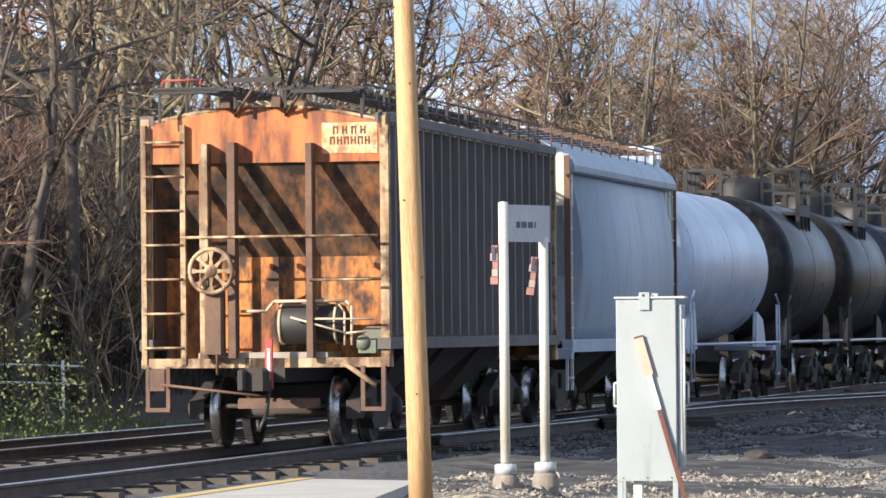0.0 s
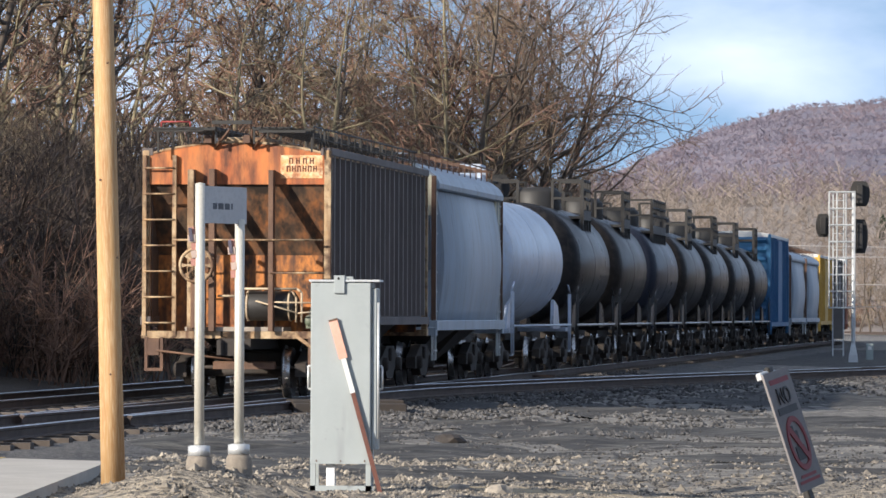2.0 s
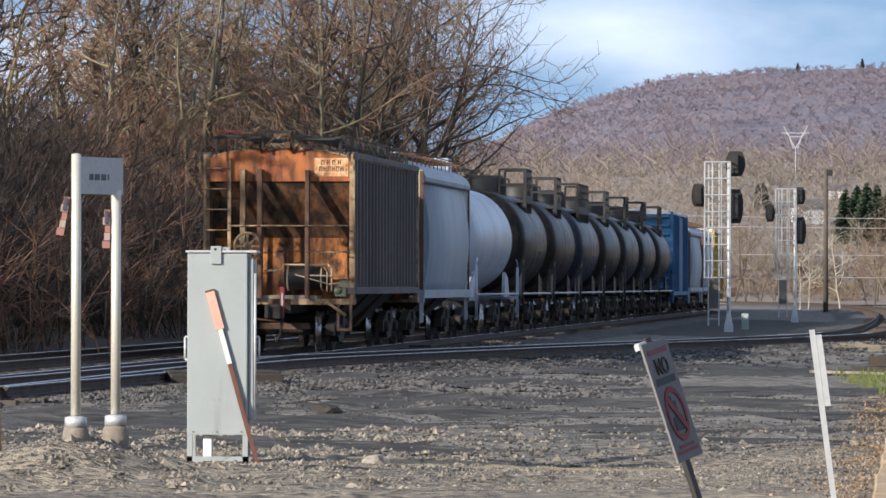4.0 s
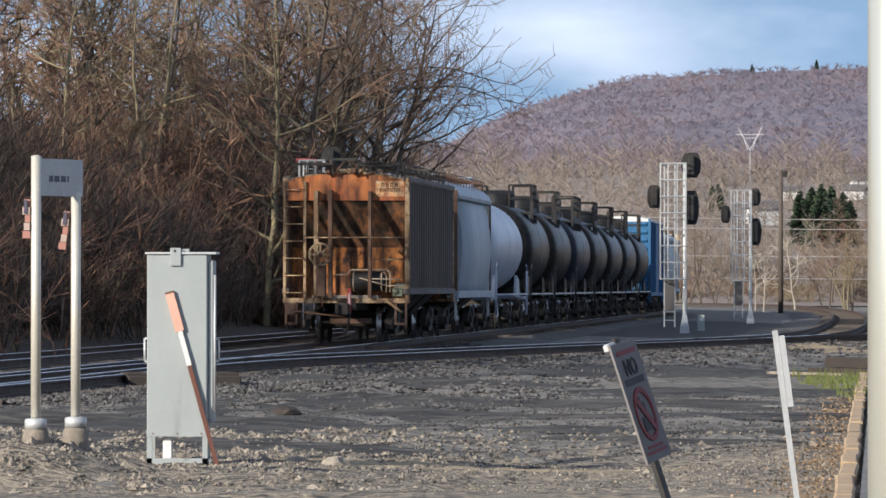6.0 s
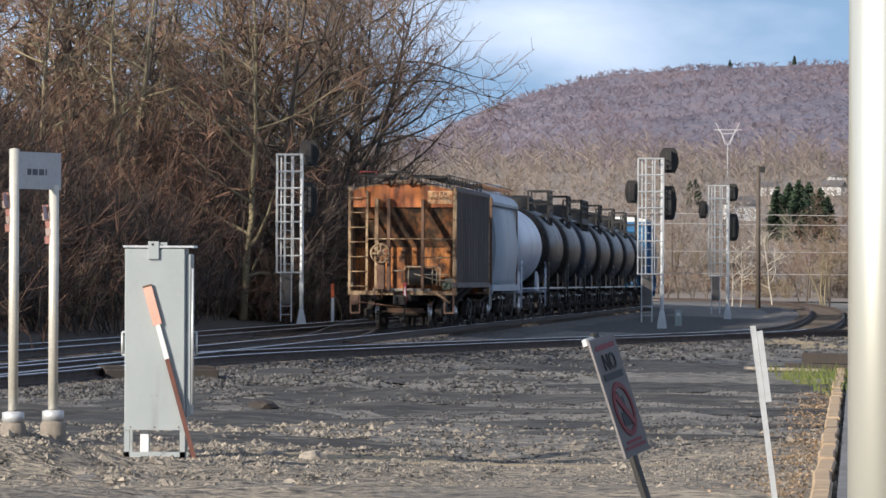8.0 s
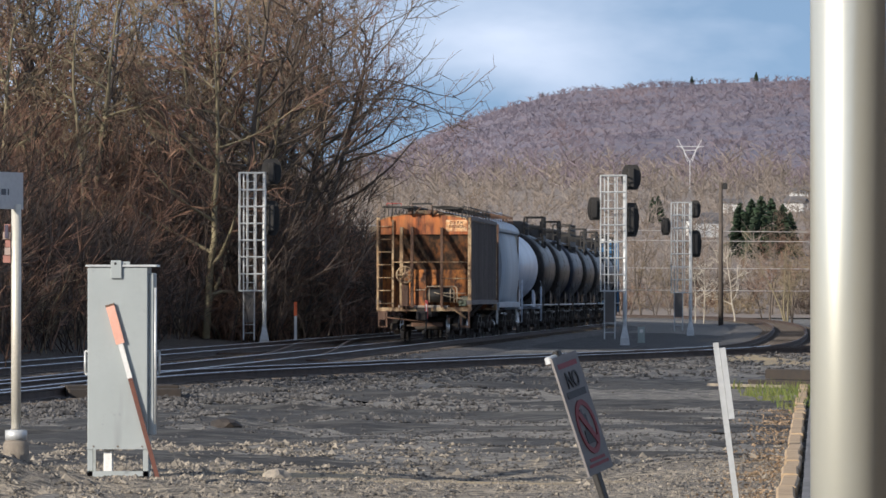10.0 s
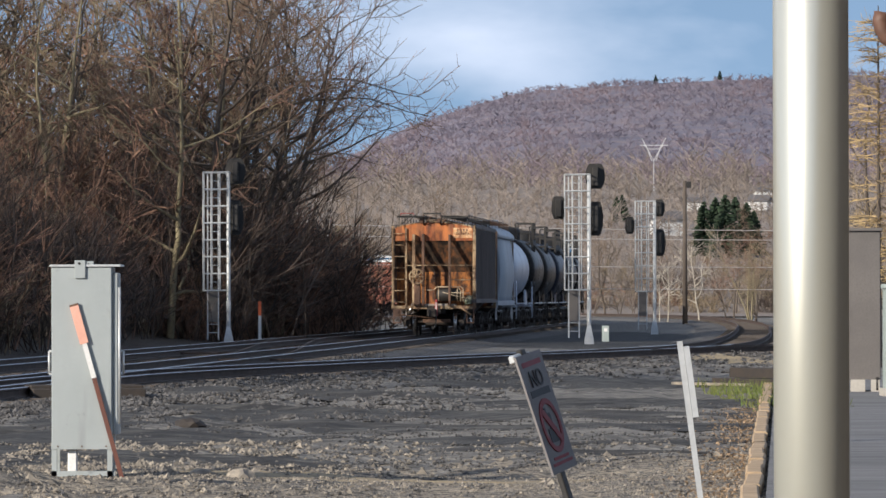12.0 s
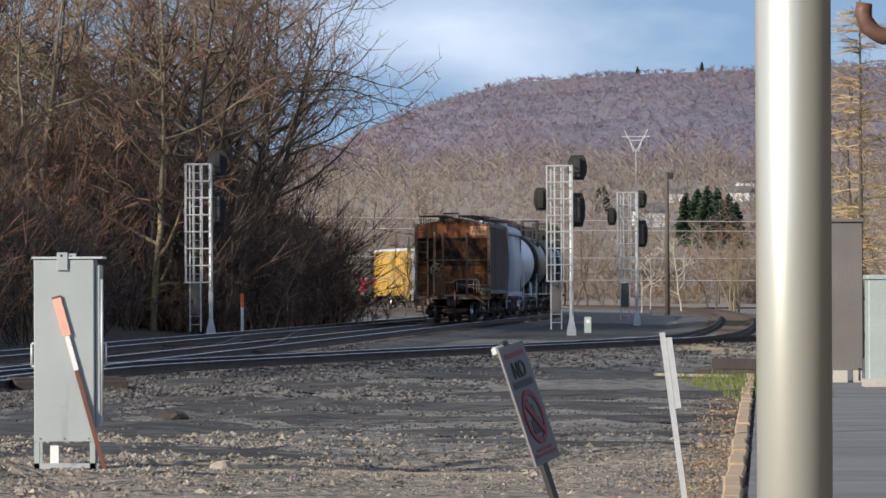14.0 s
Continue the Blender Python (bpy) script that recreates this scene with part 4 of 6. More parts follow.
def tank_car(name, label, paint, L, fittings, long_rail=False):
    car = thing(name, label, "railway wagon")
    r, zc = (1.46, 2.64) if paint is WHITE else (1.53, 2.66)
    prof = [(0.0, 0.0), (0.06, 0.5), (0.18, 0.95), (0.36, r - 0.2), (0.55, r - 0.05), (0.72, r)]
    a, b = 0.75, L - 0.75
    full = [(a + u, q) for u, q in prof] + [(b - u, q) for u, q in reversed(prof)]
    part("tank", Shape().lathe((0, 0, zc), (0, 1, 0), full, 40), paint, car)
    s = Shape()
    for y in (a + 0.74, L / 2, b - 0.74):
        s = Shape().lathe((0, y, zc), (0, 1, 0), ((-0.03, r), (-0.025, r + 0.006), (0.025, r + 0.006), (0.03, r)), 40)
        part("weld_band", s, paint, car)
    # manway housing, platform and its railing
    m = L / 2 if paint is not WHITE else 3.0
    part("manway", Shape().lathe((0, m, zc + r - 0.1), (0, 0, 1), ((0, 0.62), (0.45, 0.62), (0.50, 0.56), (0.58, 0.5), (0.60, 0)), 18), fittings, car)
    half_l = 2.3 if long_rail else (0.95 if paint is not WHITE else 0.45)
    inner, wide = (0.45, 1.22) if paint is not WHITE else (0.1, 0.55)
    tall = 0.66 if paint is not WHITE else 0.62
    off = m + (0.5 if paint is not WHITE and not long_rail else 0.0)
    deck = zc + math.sqrt(r * r - (wide * 0.8) ** 2)
    for k in (-1, 1):
        for dy in np.linspace(-half_l, half_l, 7 if long_rail else 4):
            part("railing_post", Shape().box(k * wide - 0.045, k * wide + 0.045, off + dy - 0.045, off + dy + 0.045, zc + math.sqrt(r * r - wide * wide) - 0.05, zc + r + tall + 0.02), fittings, car)
        for z in (0.3 * tall, 0.65 * tall, tall):
            part("rail_bar", Shape().box(k * wide - 0.03, k * wide + 0.03, off - half_l, off + half_l, zc + r + z - 0.03, zc + r + z + 0.03), fittings, car)
        x0, x1 = sorted((k * inner, k * wide))
        for y in (off - half_l, off + half_l):
            for z in (0.3 * tall, tall):
                part("rail_bar", Shape().box(x0, x1, y - 0.03, y + 0.03, zc + r + z - 0.03, zc + r + z + 0.03), fittings, car)
            part("railing_post", Shape().box(k * inner - 0.035, k * inner + 0.035, y - 0.035, y + 0.035, zc + r - 0.2, zc + r + tall), fittings, car)
        part("platform", Shape().box(x0, x1, off - half_l - 0.06, off + half_l + 0.06, deck + 0.02, deck + 0.09), fittings, car)
        part("toe_board", Shape().box(*sorted((k * wide, k * (wide + 0.05))), off - half_l, off + half_l, deck, deck + 0.24), fittings, car)
    for k in (-1, 1):
        s = Shape().tube((k * 1.56, 0.5, 1.14), (k * 1.56, L - 0.5, 1.14), 0.026)
        part("side_rail", s, PAPER if paint is not WHITE else WHITE, car)
        for e in (0, 1):
            y = 0.4 if e == 0 else L - 0.4
            d = 1 if e == 0 else -1
            s = Shape().pipe(((k * 1.54, y, 0.5), (k * 1.54, y, 1.9), (k * 1.54, y + 0.5 * d, 2.1)), 0.022)
            s.pipe(((k * 1.54, y + 0.4 * d, 0.5), (k * 1.54, y + 0.4 * d, 1.9)), 0.022)
            s.box(min(k * 1.54, k * 1.5), max(k * 1.54, k * 1.5), min(y, y + 0.4 * d), max(y, y + 0.4 * d), 0.48, 0.53)
            part("hand_grip", s, fittings if paint is not WHITE else WHITE, car)
    for e in (0, 1):
        def Y(v):
            return v if e == 0 else L - v
        s = Shape().box(-1.5, 1.5, min(Y(0.3), Y(1.1)), max(Y(0.3), Y(1.1)), 0.98, 1.08, 0.01)
        for k in (-1, 1):
            s.loft([[(k * 1.35, Y(1.0), 1.05), (k * 1.35, Y(2.6), 1.05), (k * 1.35, Y(2.4), 1.75), (k * 1.35, Y(1.5), 1.6)], [(k * 1.27, Y(1.0), 1.05), (k * 1.27, Y(2.6), 1.05), (k * 1.27, Y(2.4), 1.75), (k * 1.27, Y(1.5), 1.6)]])
        part("saddle", s, paint, car)
        part("coupler", coupler(Y(0.4), -1 if e == 0 else 1), GRIME, car)
    part("stub_sill", Shape().box(-0.3, 0.3, 0.35, 3.6, 0.78, 1.3), GRIME, car)
    part("stub_sill", Shape().box(-0.3, 0.3, L - 3.6, L - 0.35, 0.78, 1.3), GRIME, car)
    add_trucks(car, L)
    return car, L


def boxcar(label, paint, end_paint, roof_paint, L, H=4.75, graffiti=None):
    car = thing("boxcar", label, "railway wagon")
    a, b = 0.6, L - 0.6
    body = Shape().box(-1.42, 1.42, a, b, 1.05, H, 0.01)
    part("body", body, paint, car)
    for k in (-1, 1):
        x0, x1 = sorted((k * 1.42, k * 1.48))
        for i in range(15):
            y = a + 0.1 + (b - a - 0.2) * i / 14
            if abs(y - L / 2) > 1.4:
                part("side_post", Shape().box(x0, x1, y - 0.04, y + 0.04, 1.1, H - 0.05), paint, car)
        x0, x1 = sorted((k * 1.43, k * 1.52))
        part("door", Shape().box(x0, x1, L / 2 - 1.4, L / 2 + 1.4, 1.12, H - 0.2, 0.02), paint, car)
        x0, x1 = sorted((k * 1.35, k * 1.53))
        part("side_sill", Shape().box(x0, x1, a, b, 0.92, 1.1), paint, car)
    for e in (0, 1):
        def Y(v):
            return v if e == 0 else L - v
        s = Shape().box(-1.44, 1.44, min(Y(0.52), Y(0.61)), max(Y(0.52), Y(0.61)), 1.0, H)
        part("end_wall", s, end_paint, car)
        for i in range(9):
            z = 1.25 + i * (H - 1.5) / 8
            s = Shape().loft([[(-1.3, Y(0.52), z - 0.12), (-1.3, Y(0.44), z), (-1.3, Y(0.52), z + 0.12)], [(1.3, Y(0.52), z - 0.12), (1.3, Y(0.44), z), (1.3, Y(0.52), z + 0.12)]])
            part("end_rib", s, end_paint, car)
        for k in (-1, 1):
            x0, x1 = sorted((k * 1.38, k * 1.5))
            part("corner_post", Shape().box(x0, x1, min(Y(0.46), Y(0.66)), max(Y(0.46), Y(0.66)), 0.6, H), end_paint, car)
            part("end_ladder", side_ladder(Y(0.62), Y(1.05), k * 1.5, 0.6, H - 0.6, 9), end_paint, car)
        part("coupler", coupler(Y(0.5), -1 if e == 0 else 1), GRIME, car)
    n = 10
    rings = [[(1.48 - 2.96 * i / n, y, H + 0.14 * (1 - ((1.48 - 2.96 * i / n) / 1.48) ** 2)) for i in range(n + 1)] + [(-1.48, y, H - 0.12), (1.48, y, H - 0.12)] for y in (0.5, L - 0.5)]
    part("roof", Shape().loft(rings), roof_paint, car)
    if graffiti:
        s = Shape()
        for i in range(7):
            s.box(-1.47 - 0.003 * i, -1.43, 1.2 + i * 0.45, 1.55 + i * 0.45, 1.2 + 0.15 * math.sin(i * 2.1), 2.2 + 0.25 * math.sin(i * 1.3))
        s.box(-1.3, 1.2, 0.42, 0.46, 1.3, 2.3)
        part("sprayed_patch", s, graffiti, car, "sprayed pink-red patch")
    part("centre_sill", Shape().box(-0.3, 0.3, 0.4, L - 0.4, 0.75, 1.05), GRIME, car)
    add_trucks(car, L)
    return car, L


def build_train():
    cars = [ribbed_hopper(), smooth_hopper("hopper_car", "pale grey covered hopper wagon with smooth bowed sides", GREY, 12.2, CREAM),
            tank_car("tank_car", "white tank wagon with grimy flanks and white railing", WHITE, 13.6, WHITE)]
    blacks = [(BLACK, "dirty black tank wagon with a black top platform", False), (BLACK2, "brownish black tank wagon with a top platform", False), (SLATE, "slate blue-black tank wagon with a long railing", True),
              (BLACK2, "brownish black tank wagon with a top platform", False), (BLACK, "dirty black tank wagon with a black top platform", False), (BLACK, "dirty black tank wagon with a black top platform", False), (BLACK, "dirty black tank wagon with a black top platform", False)]
    for paint, label, rail in blacks:
        cars.append(tank_car("tank_car", label, paint, 10.9, BLACK_STEEL, rail))
    cars.append(boxcar("tall blue boxcar with a white roof", BLUE, BLUE, ROOFWHITE, 14.0, 4.75))
    for _ in range(2):
        cars.append(smooth_hopper("hopper_car", "grey covered hopper wagon near the bend", GREY, 12.4, GREY))
    cars.append(boxcar("yellow boxcar near the bend", YELLOW, YELLOW, ROOFWHITE, 14.0, 4.4))
    cars.append(boxcar("grey boxcar with pink-red spray paint", SHED, SHED, SHED, 14.6, 4.4, PINK))
    cars.append(boxcar("red-brown boxcar with a white roof", CAR_RED, CAR_RED, ROOFWHITE, 15.4, 4.3))
    cars.append(boxcar("blue boxcar with a white roof", BLUE, BLUE, ROOFWHITE, 15.4, 4.7))
    cars.append(boxcar("red-brown boxcar at the far bend", CAR_RED, CAR_RED, ROOFWHITE, 15.4, 4.5))
    for c, _ in cars:
        tagged(c, group="wagons of the freight train")
    return cars


train = build_train()
TAIL_U, SPEED, GAP = 59.1 / math.cos(HEAD0), 10.17, 0.7


def car_pose(u, length):
    """Pose of a wagon whose tail is u metres along the line, on its two trucks."""
    a, b = main_line(u + 2.05), main_line(u + length - 2.05)
    d = (b - a).normalized()
    return Matrix.Translation(a - d * 2.05 + Vector((0, 0, RAIL_Z))) @ Matrix.Rotation(-math.atan2(d.x, d.y), 4, "Z")


# ---- things in the yard ----
def wooden_pole():
    x, y = -5.75, 46.0
    p = thing("utility_pole", "smooth tan wooden pole standing in the gravel", "pole", pose(x, y, hump(x, y) - 0.1, 0, -1.5, 0))
    part("shaft", Shape().lathe((0, 0, 0), (0, 0, 1), ((0, 0.0), (0, 0.118), (1.2, 0.112), (9.0, 0.083), (9.03, 0.0)), 24), POLE, p)
    s = Shape()
    for k in range(14):
        a, z = k * 2.4, 0.5 + k * 0.37
        part("staple", Shape().tube((0.1 * math.cos(a), 0.1 * math.sin(a), z), (0.114 * math.cos(a), 0.114 * math.sin(a), z), 0.012, n=6), BROWN_STEEL, p)


def station_sign():
    sg = thing("station_sign", "grey panel sign on two aluminium posts in concrete footings", "sign", pose(-4.61, 43.0, 0))
    for x, y, top in ((0.0, 0.0, 2.88), (0.30, 0.55, 2.57)):
        z0 = 0.36
        part("post", Shape().lathe((x, y, 0.3), (0, 0, 1), ((0, 0), (0, 0.044), (top - 0.3, 0.044), (top - 0.29, 0.0)), 20), ALU, sg)
        part("collar", Shape().lathe((x, y, 0.46), (0, 0, 1), ((0, 0.044), (0, 0.098), (0.085, 0.098), (0.095, 0.05)), 20), GALV, sg, "galvanised post collar")
        part("footing", Shape().lathe((x, y, 0.12), (0, 0, 1), ((0, 0.13), (0.30, 0.115), (0.345, 0.09), (0.345, 0.0)), 18), FOOTING, sg, "rough brown concrete footing")
    d = Vector((0.30, 0.55, 0)).normalized()
    nrm = Vector((d.y, -d.x, 0))
    p0 = d * 0.045
    p1 = Vector((0.345, 0.62, 0))
    s = Shape().loft([[p0 + nrm * k + Vector((0, 0, z)) for k, z in ((0.012, 2.53), (0.012, 2.86), (-0.012, 2.86), (-0.012, 2.53))], [p1 + nrm * k + Vector((0, 0, z)) for k, z in ((0.012, 2.53), (0.012, 2.86), (-0.012, 2.86), (-0.012, 2.53))]])
    panel = part("panel", s, SIGN_GREY, sg, "grey sign panel")
    for a, b in ((0.14, 0.20), (0.22, 0.30), (0.32, 0.40), (0.42, 0.47), (0.52, 0.57)):
        part("writing_bar", Shape().loft([[p0 + d * u + nrm * k + Vector((0, 0, z)) for k, z in ((0.016, 2.655), (0.016, 2.71), (0.0125, 2.71), (0.0125, 2.655))] for u in (a, b)]), SIGN_INK, panel)
    # small flags tied to the posts, hanging in rigid strips that swing
    flags = []
    for x, y, z in ((0.0, 0.0, 2.50), (0.30, 0.55, 2.40)):
        fl = thing("flag", "small faded red and white striped flag tied to a post", "flag", pose(-4.61 + x - 0.05, 43.0 + y - 0.02, z))
        for k in range(5):
            part("stripe", Shape().box(-0.055 - 0.012 * math.sin(k * 2), 0.0, -0.012 * (k % 2) - 0.006, 0.006 - 0.012 * (k % 2), -0.07 * (k + 1), -0.07 * k - 0.004), FLAGRED if k % 2 == 0 else FLAGWHITE, fl)
        part("canton", Shape().box(-0.05, -0.02, -0.03, -0.022, -0.13, -0.01), FLAGBLUE, fl)
        flags.append(fl)
    return flags


def cabinet():
    d = 46.7
    c = thing("signal_cabinet", "tall pale grey metal trackside cabinet on short legs", "cabinet", pose(-3.935, d, 0.0))
    w, z0, z1, dep = 0.585, 0.32, 2.035, 0.42
    part("body", Shape().box(0, w, 0, dep, z0, z1, 0.012), CABINET, c)
    part("front_panel", Shape().box(0.008, w - 0.012, -0.006, 0.0, z0 + 0.02, z1 - 0.02), CABINET, c)
    part("roof", Shape().box(-0.018, w + 0.085, -0.02, dep + 0.02, z1, z1 + 0.02, 0.004), GALV, c, "galvanised overhanging lid")
    part("side_door", Shape().box(w, w + 0.055, 0.03, dep - 0.04, z0 + 0.1, z1 - 0.06, 0.01), CABINET, c)
    part("hinge", Shape().tube((w + 0.065, 0.05, z0 + 0.2), (w + 0.065, 0.05, z1 - 0.2), 0.014), GALV, c)
    s = Shape()
    for k in range(9):
        s.box(w + 0.055, w + 0.062, 0.08, dep - 0.1, 0.85 + k * 0.05, 0.87 + k * 0.05)
    part("louvre", s, GALV, c)
    s = Shape().box(0.225, 0.33, -0.03, -0.006, z1 - 0.11, z1 + 0.06, 0.004)
    s.box(0.31, 0.41, -0.012, 0.0, z1, z1 + 0.05, 0.004)
    br = part("lifting_bracket", s, CABINET, c)
    part("holes", Shape().tube((0.27, -0.034, z1 + 0.03), (0.27, -0.03, z1 + 0.03), 0.013, n=10).tube((0.36, -0.016, z1 + 0.02), (0.36, -0.012, z1 + 0.02), 0.012, n=10), INK, br)
    for x in (-0.02, w + 0.09):
        k = -1 if x < 0 else 1
        part("handle", Shape().pipe(((x - 0.03 * (x > 0) + 0.02 * (x < 0), 0.1, 1.22), (x + 0.01 * k, 0.1, 1.22), (x + 0.01 * k, 0.1, 1.0), (x - 0.03 * (x > 0) + 0.02 * (x < 0), 0.1, 1.0)), 0.012), GALV, c)
    for x in (0.0, w - 0.05):
        for y in (0.0, dep - 0.05):
            part("leg", Shape().box(x, x + 0.05, y, y + 0.05, -0.1, z0), CABINET, c)
    part("base_frame", Shape().box(-0.002, w + 0.002, -0.008, 0.02, z0 - 0.04, z0 + 0.02).box(0, w, 0, 0.03, 0.0, 0.07), CABINET, c)
    part("conduit", Shape().box(0.15, 0.24, 0.06, 0.14, -0.1, z0 + 0.02, 0.01), PAPER, c, "white conduit")
    s = Shape()
    for x in (0.06, w / 2, w - 0.06):
        part("bolt", Shape().tube((x, -0.014, z0 - 0.012), (x, -0.008, z0 - 0.012), 0.008, n=8), BROWN_STEEL, c)


def marker_stick():
    """Rust-red stake leaning on the cabinet, with a salmon paddle."""
    base, top = Vector((-3.232, 46.655, -0.08)), Vector((-3.717, 46.672, 1.66))
    st = thing("marker_stake", "rust-red stake with a salmon paddle leaning by a cabinet", "stake", Matrix.Translation(base))
    d = top - base

    def seg(a, b, w, t):
        p, q = d * a, d * b
        r = Vector((d.z, 0, -d.x)).normalized() * w
        n = Vector((0, 1, 0)) * t
        return Shape().loft([[c + r - n, c + r + n, c - r + n, c - r - n] for c in (p, q)])
    part("shaft", seg(0.0, 0.80, 0.021, 0.012), STICK, st)
    part("tape", seg(0.60, 0.80, 0.023, 0.014), PAPER, st, "white tape with worn marks")
    part("paddle", seg(0.79, 1.0, 0.042, 0.016), ORANGE, st, "salmon-orange paddle")
    part("cap", seg(0.997, 1.008, 0.043, 0.018), BROWN_STEEL, st)


def warning_sign():
    """Leaning no-trespassing style board on a steel post."""
    sg = thing("warning_sign", "leaning pale warning board with a red prohibition ring on a post", "sign", pose(0.515, 17.0, 0.659, 0, 0, 0))
    lean = Matrix.Rotation(radians(-18), 4, "Y") @ Matrix.Rotation(radians(70), 4, "Z")
    w, h = 0.135, 0.205
    board = part("board", Shape().box(-w / 1, w / 1, -0.004, 0.004, 0.49, 0.92), BOARD, sg, "pale board", lean)
    # Post coloured black for the shade on its front.
    part("post", Shape().box(-0.022, 0.022, 0.008, 0.03, -1.0, 0.94, 0.004), BLACK_STEEL, sg, "steel post, shade put into its dark colour", lean)
    s = Shape().box(-0.12, -0.04, 0.006, 0.03, 0.905, 0.93, 0.005)
    part("clip", s, GALV, sg, "", lean)
    t = lettering("word", "NO", 0.085, INK, board, pose(0.0, -0.0065, 0.80, 90, 0, 0))
    for w2, z2, h2, ink in ((0.10, 0.765, 0.025, INK), (0.1, 0.875, 0.018, SIGNRED), (0.105, 0.515, 0.011, SIGNRED), (0.08, 0.534, 0.011, SIGNRED)):
        part("writing_bar", Shape().box(-w2, w2, -0.006, -0.004, z2, z2 + h2), ink, board)
    ring = Shape()
    n = 28
    for i in range(n):
        a, b = 2 * math.pi * i / n, 2 * math.pi * (i + 1) / n
        ring.loft([[(q * math.cos(c), y, 0.655 + q * math.sin(c)) for q, y in ((0.098, -0.004), (0.098, -0.008), (0.078, -0.008), (0.078, -0.004))] for c in (a, b)])
    ring.loft([[(u + k * 0.01, y, 0.655 - u + k * 0.01) for k, y in ((-1, -0.004), (-1, -0.009), (1, -0.009), (1, -0.004))] for u in (-0.06, 0.06)])
    part("ring", ring, SIGNRED, board, "dull red prohibition ring")
    s = Shape().box(-0.045, 0.045, -0.0065, -0.004, 0.595, 0.645)
    s.box(-0.02, 0.02, -0.0065, -0.004, 0.645, 0.70).box(-0.03, -0.012, -0.0065, -0.004, 0.70, 0.72)
    part("pictogram", s, INK, board)


def white_post():
    p = thing("marker_post", "pale leaning steel marker post", "post", pose(1.50, 28.6, -0.05, 0, 0, 0))
    lean = Matrix.Rotation(radians(-7.5), 4, "Y")
    part("post", Shape().box(-0.028, 0.004, -0.004, 0.0, -0.2, 1.535).box(-0.028, -0.022, 0, 0.03, -0.2, 1.535), GALV, p, "", lean)
    part("sign_edge", Shape().box(0.006, 0.040, -0.012, 0.1, 1.08, 1.50), GALV, p, "edge-on pale sign plate", lean)


def tube_post():
    s = Shape().lathe((0.657, 9.1, 0), (0, 0, 1), ((-0.2, 0.0), (-0.2, 0.071), (3.6, 0.071), (3.61, 0.0)), 40)
    solid("steel_post", s, SATIN, "satin steel tube post close by", "post")
    br = thing("iron_bracket", "rust-brown curved iron bracket overhead", "bracket", pose(0.885, 9.4, 2.235, 0, 0, 0))
    pts = [(-0.02 + 0.05 * math.cos(a), 0, 0.03 + 0.05 * math.sin(a)) for a in np.linspace(math.pi * 0.9, math.pi * 1.75, 9)]
    rings = []
    for i, p in enumerate(pts):
        d = (Vector(pts[min(i + 1, 8)]) - Vector(pts[max(i - 1, 0)])).normalized()
        r = Vector((d.z, 0, -d.x))
        rings.append([Vector(p) + (r * math.cos(a) + Vector((0, 1, 0)) * math.sin(a)) * (0.017 if i % 2 else 0.0155) for a in np.linspace(0, 2 * math.pi, 12, endpoint=False)])
    part("arm", Shape().loft(rings, True), BROWNPIPE, br)
    part("plate", Shape().box(-0.02, 0.06, -0.01, 0.01, -0.012, 0.1, 0.006), BROWNPIPE, br)
    part("bolts", Shape().tube((0.0, -0.016, 0.015), (0.0, -0.01, 0.015), 0.008, n=8).tube((0.03, -0.016, 0.05), (0.03, -0.01, 0.05), 0.008, n=8), INK, br)


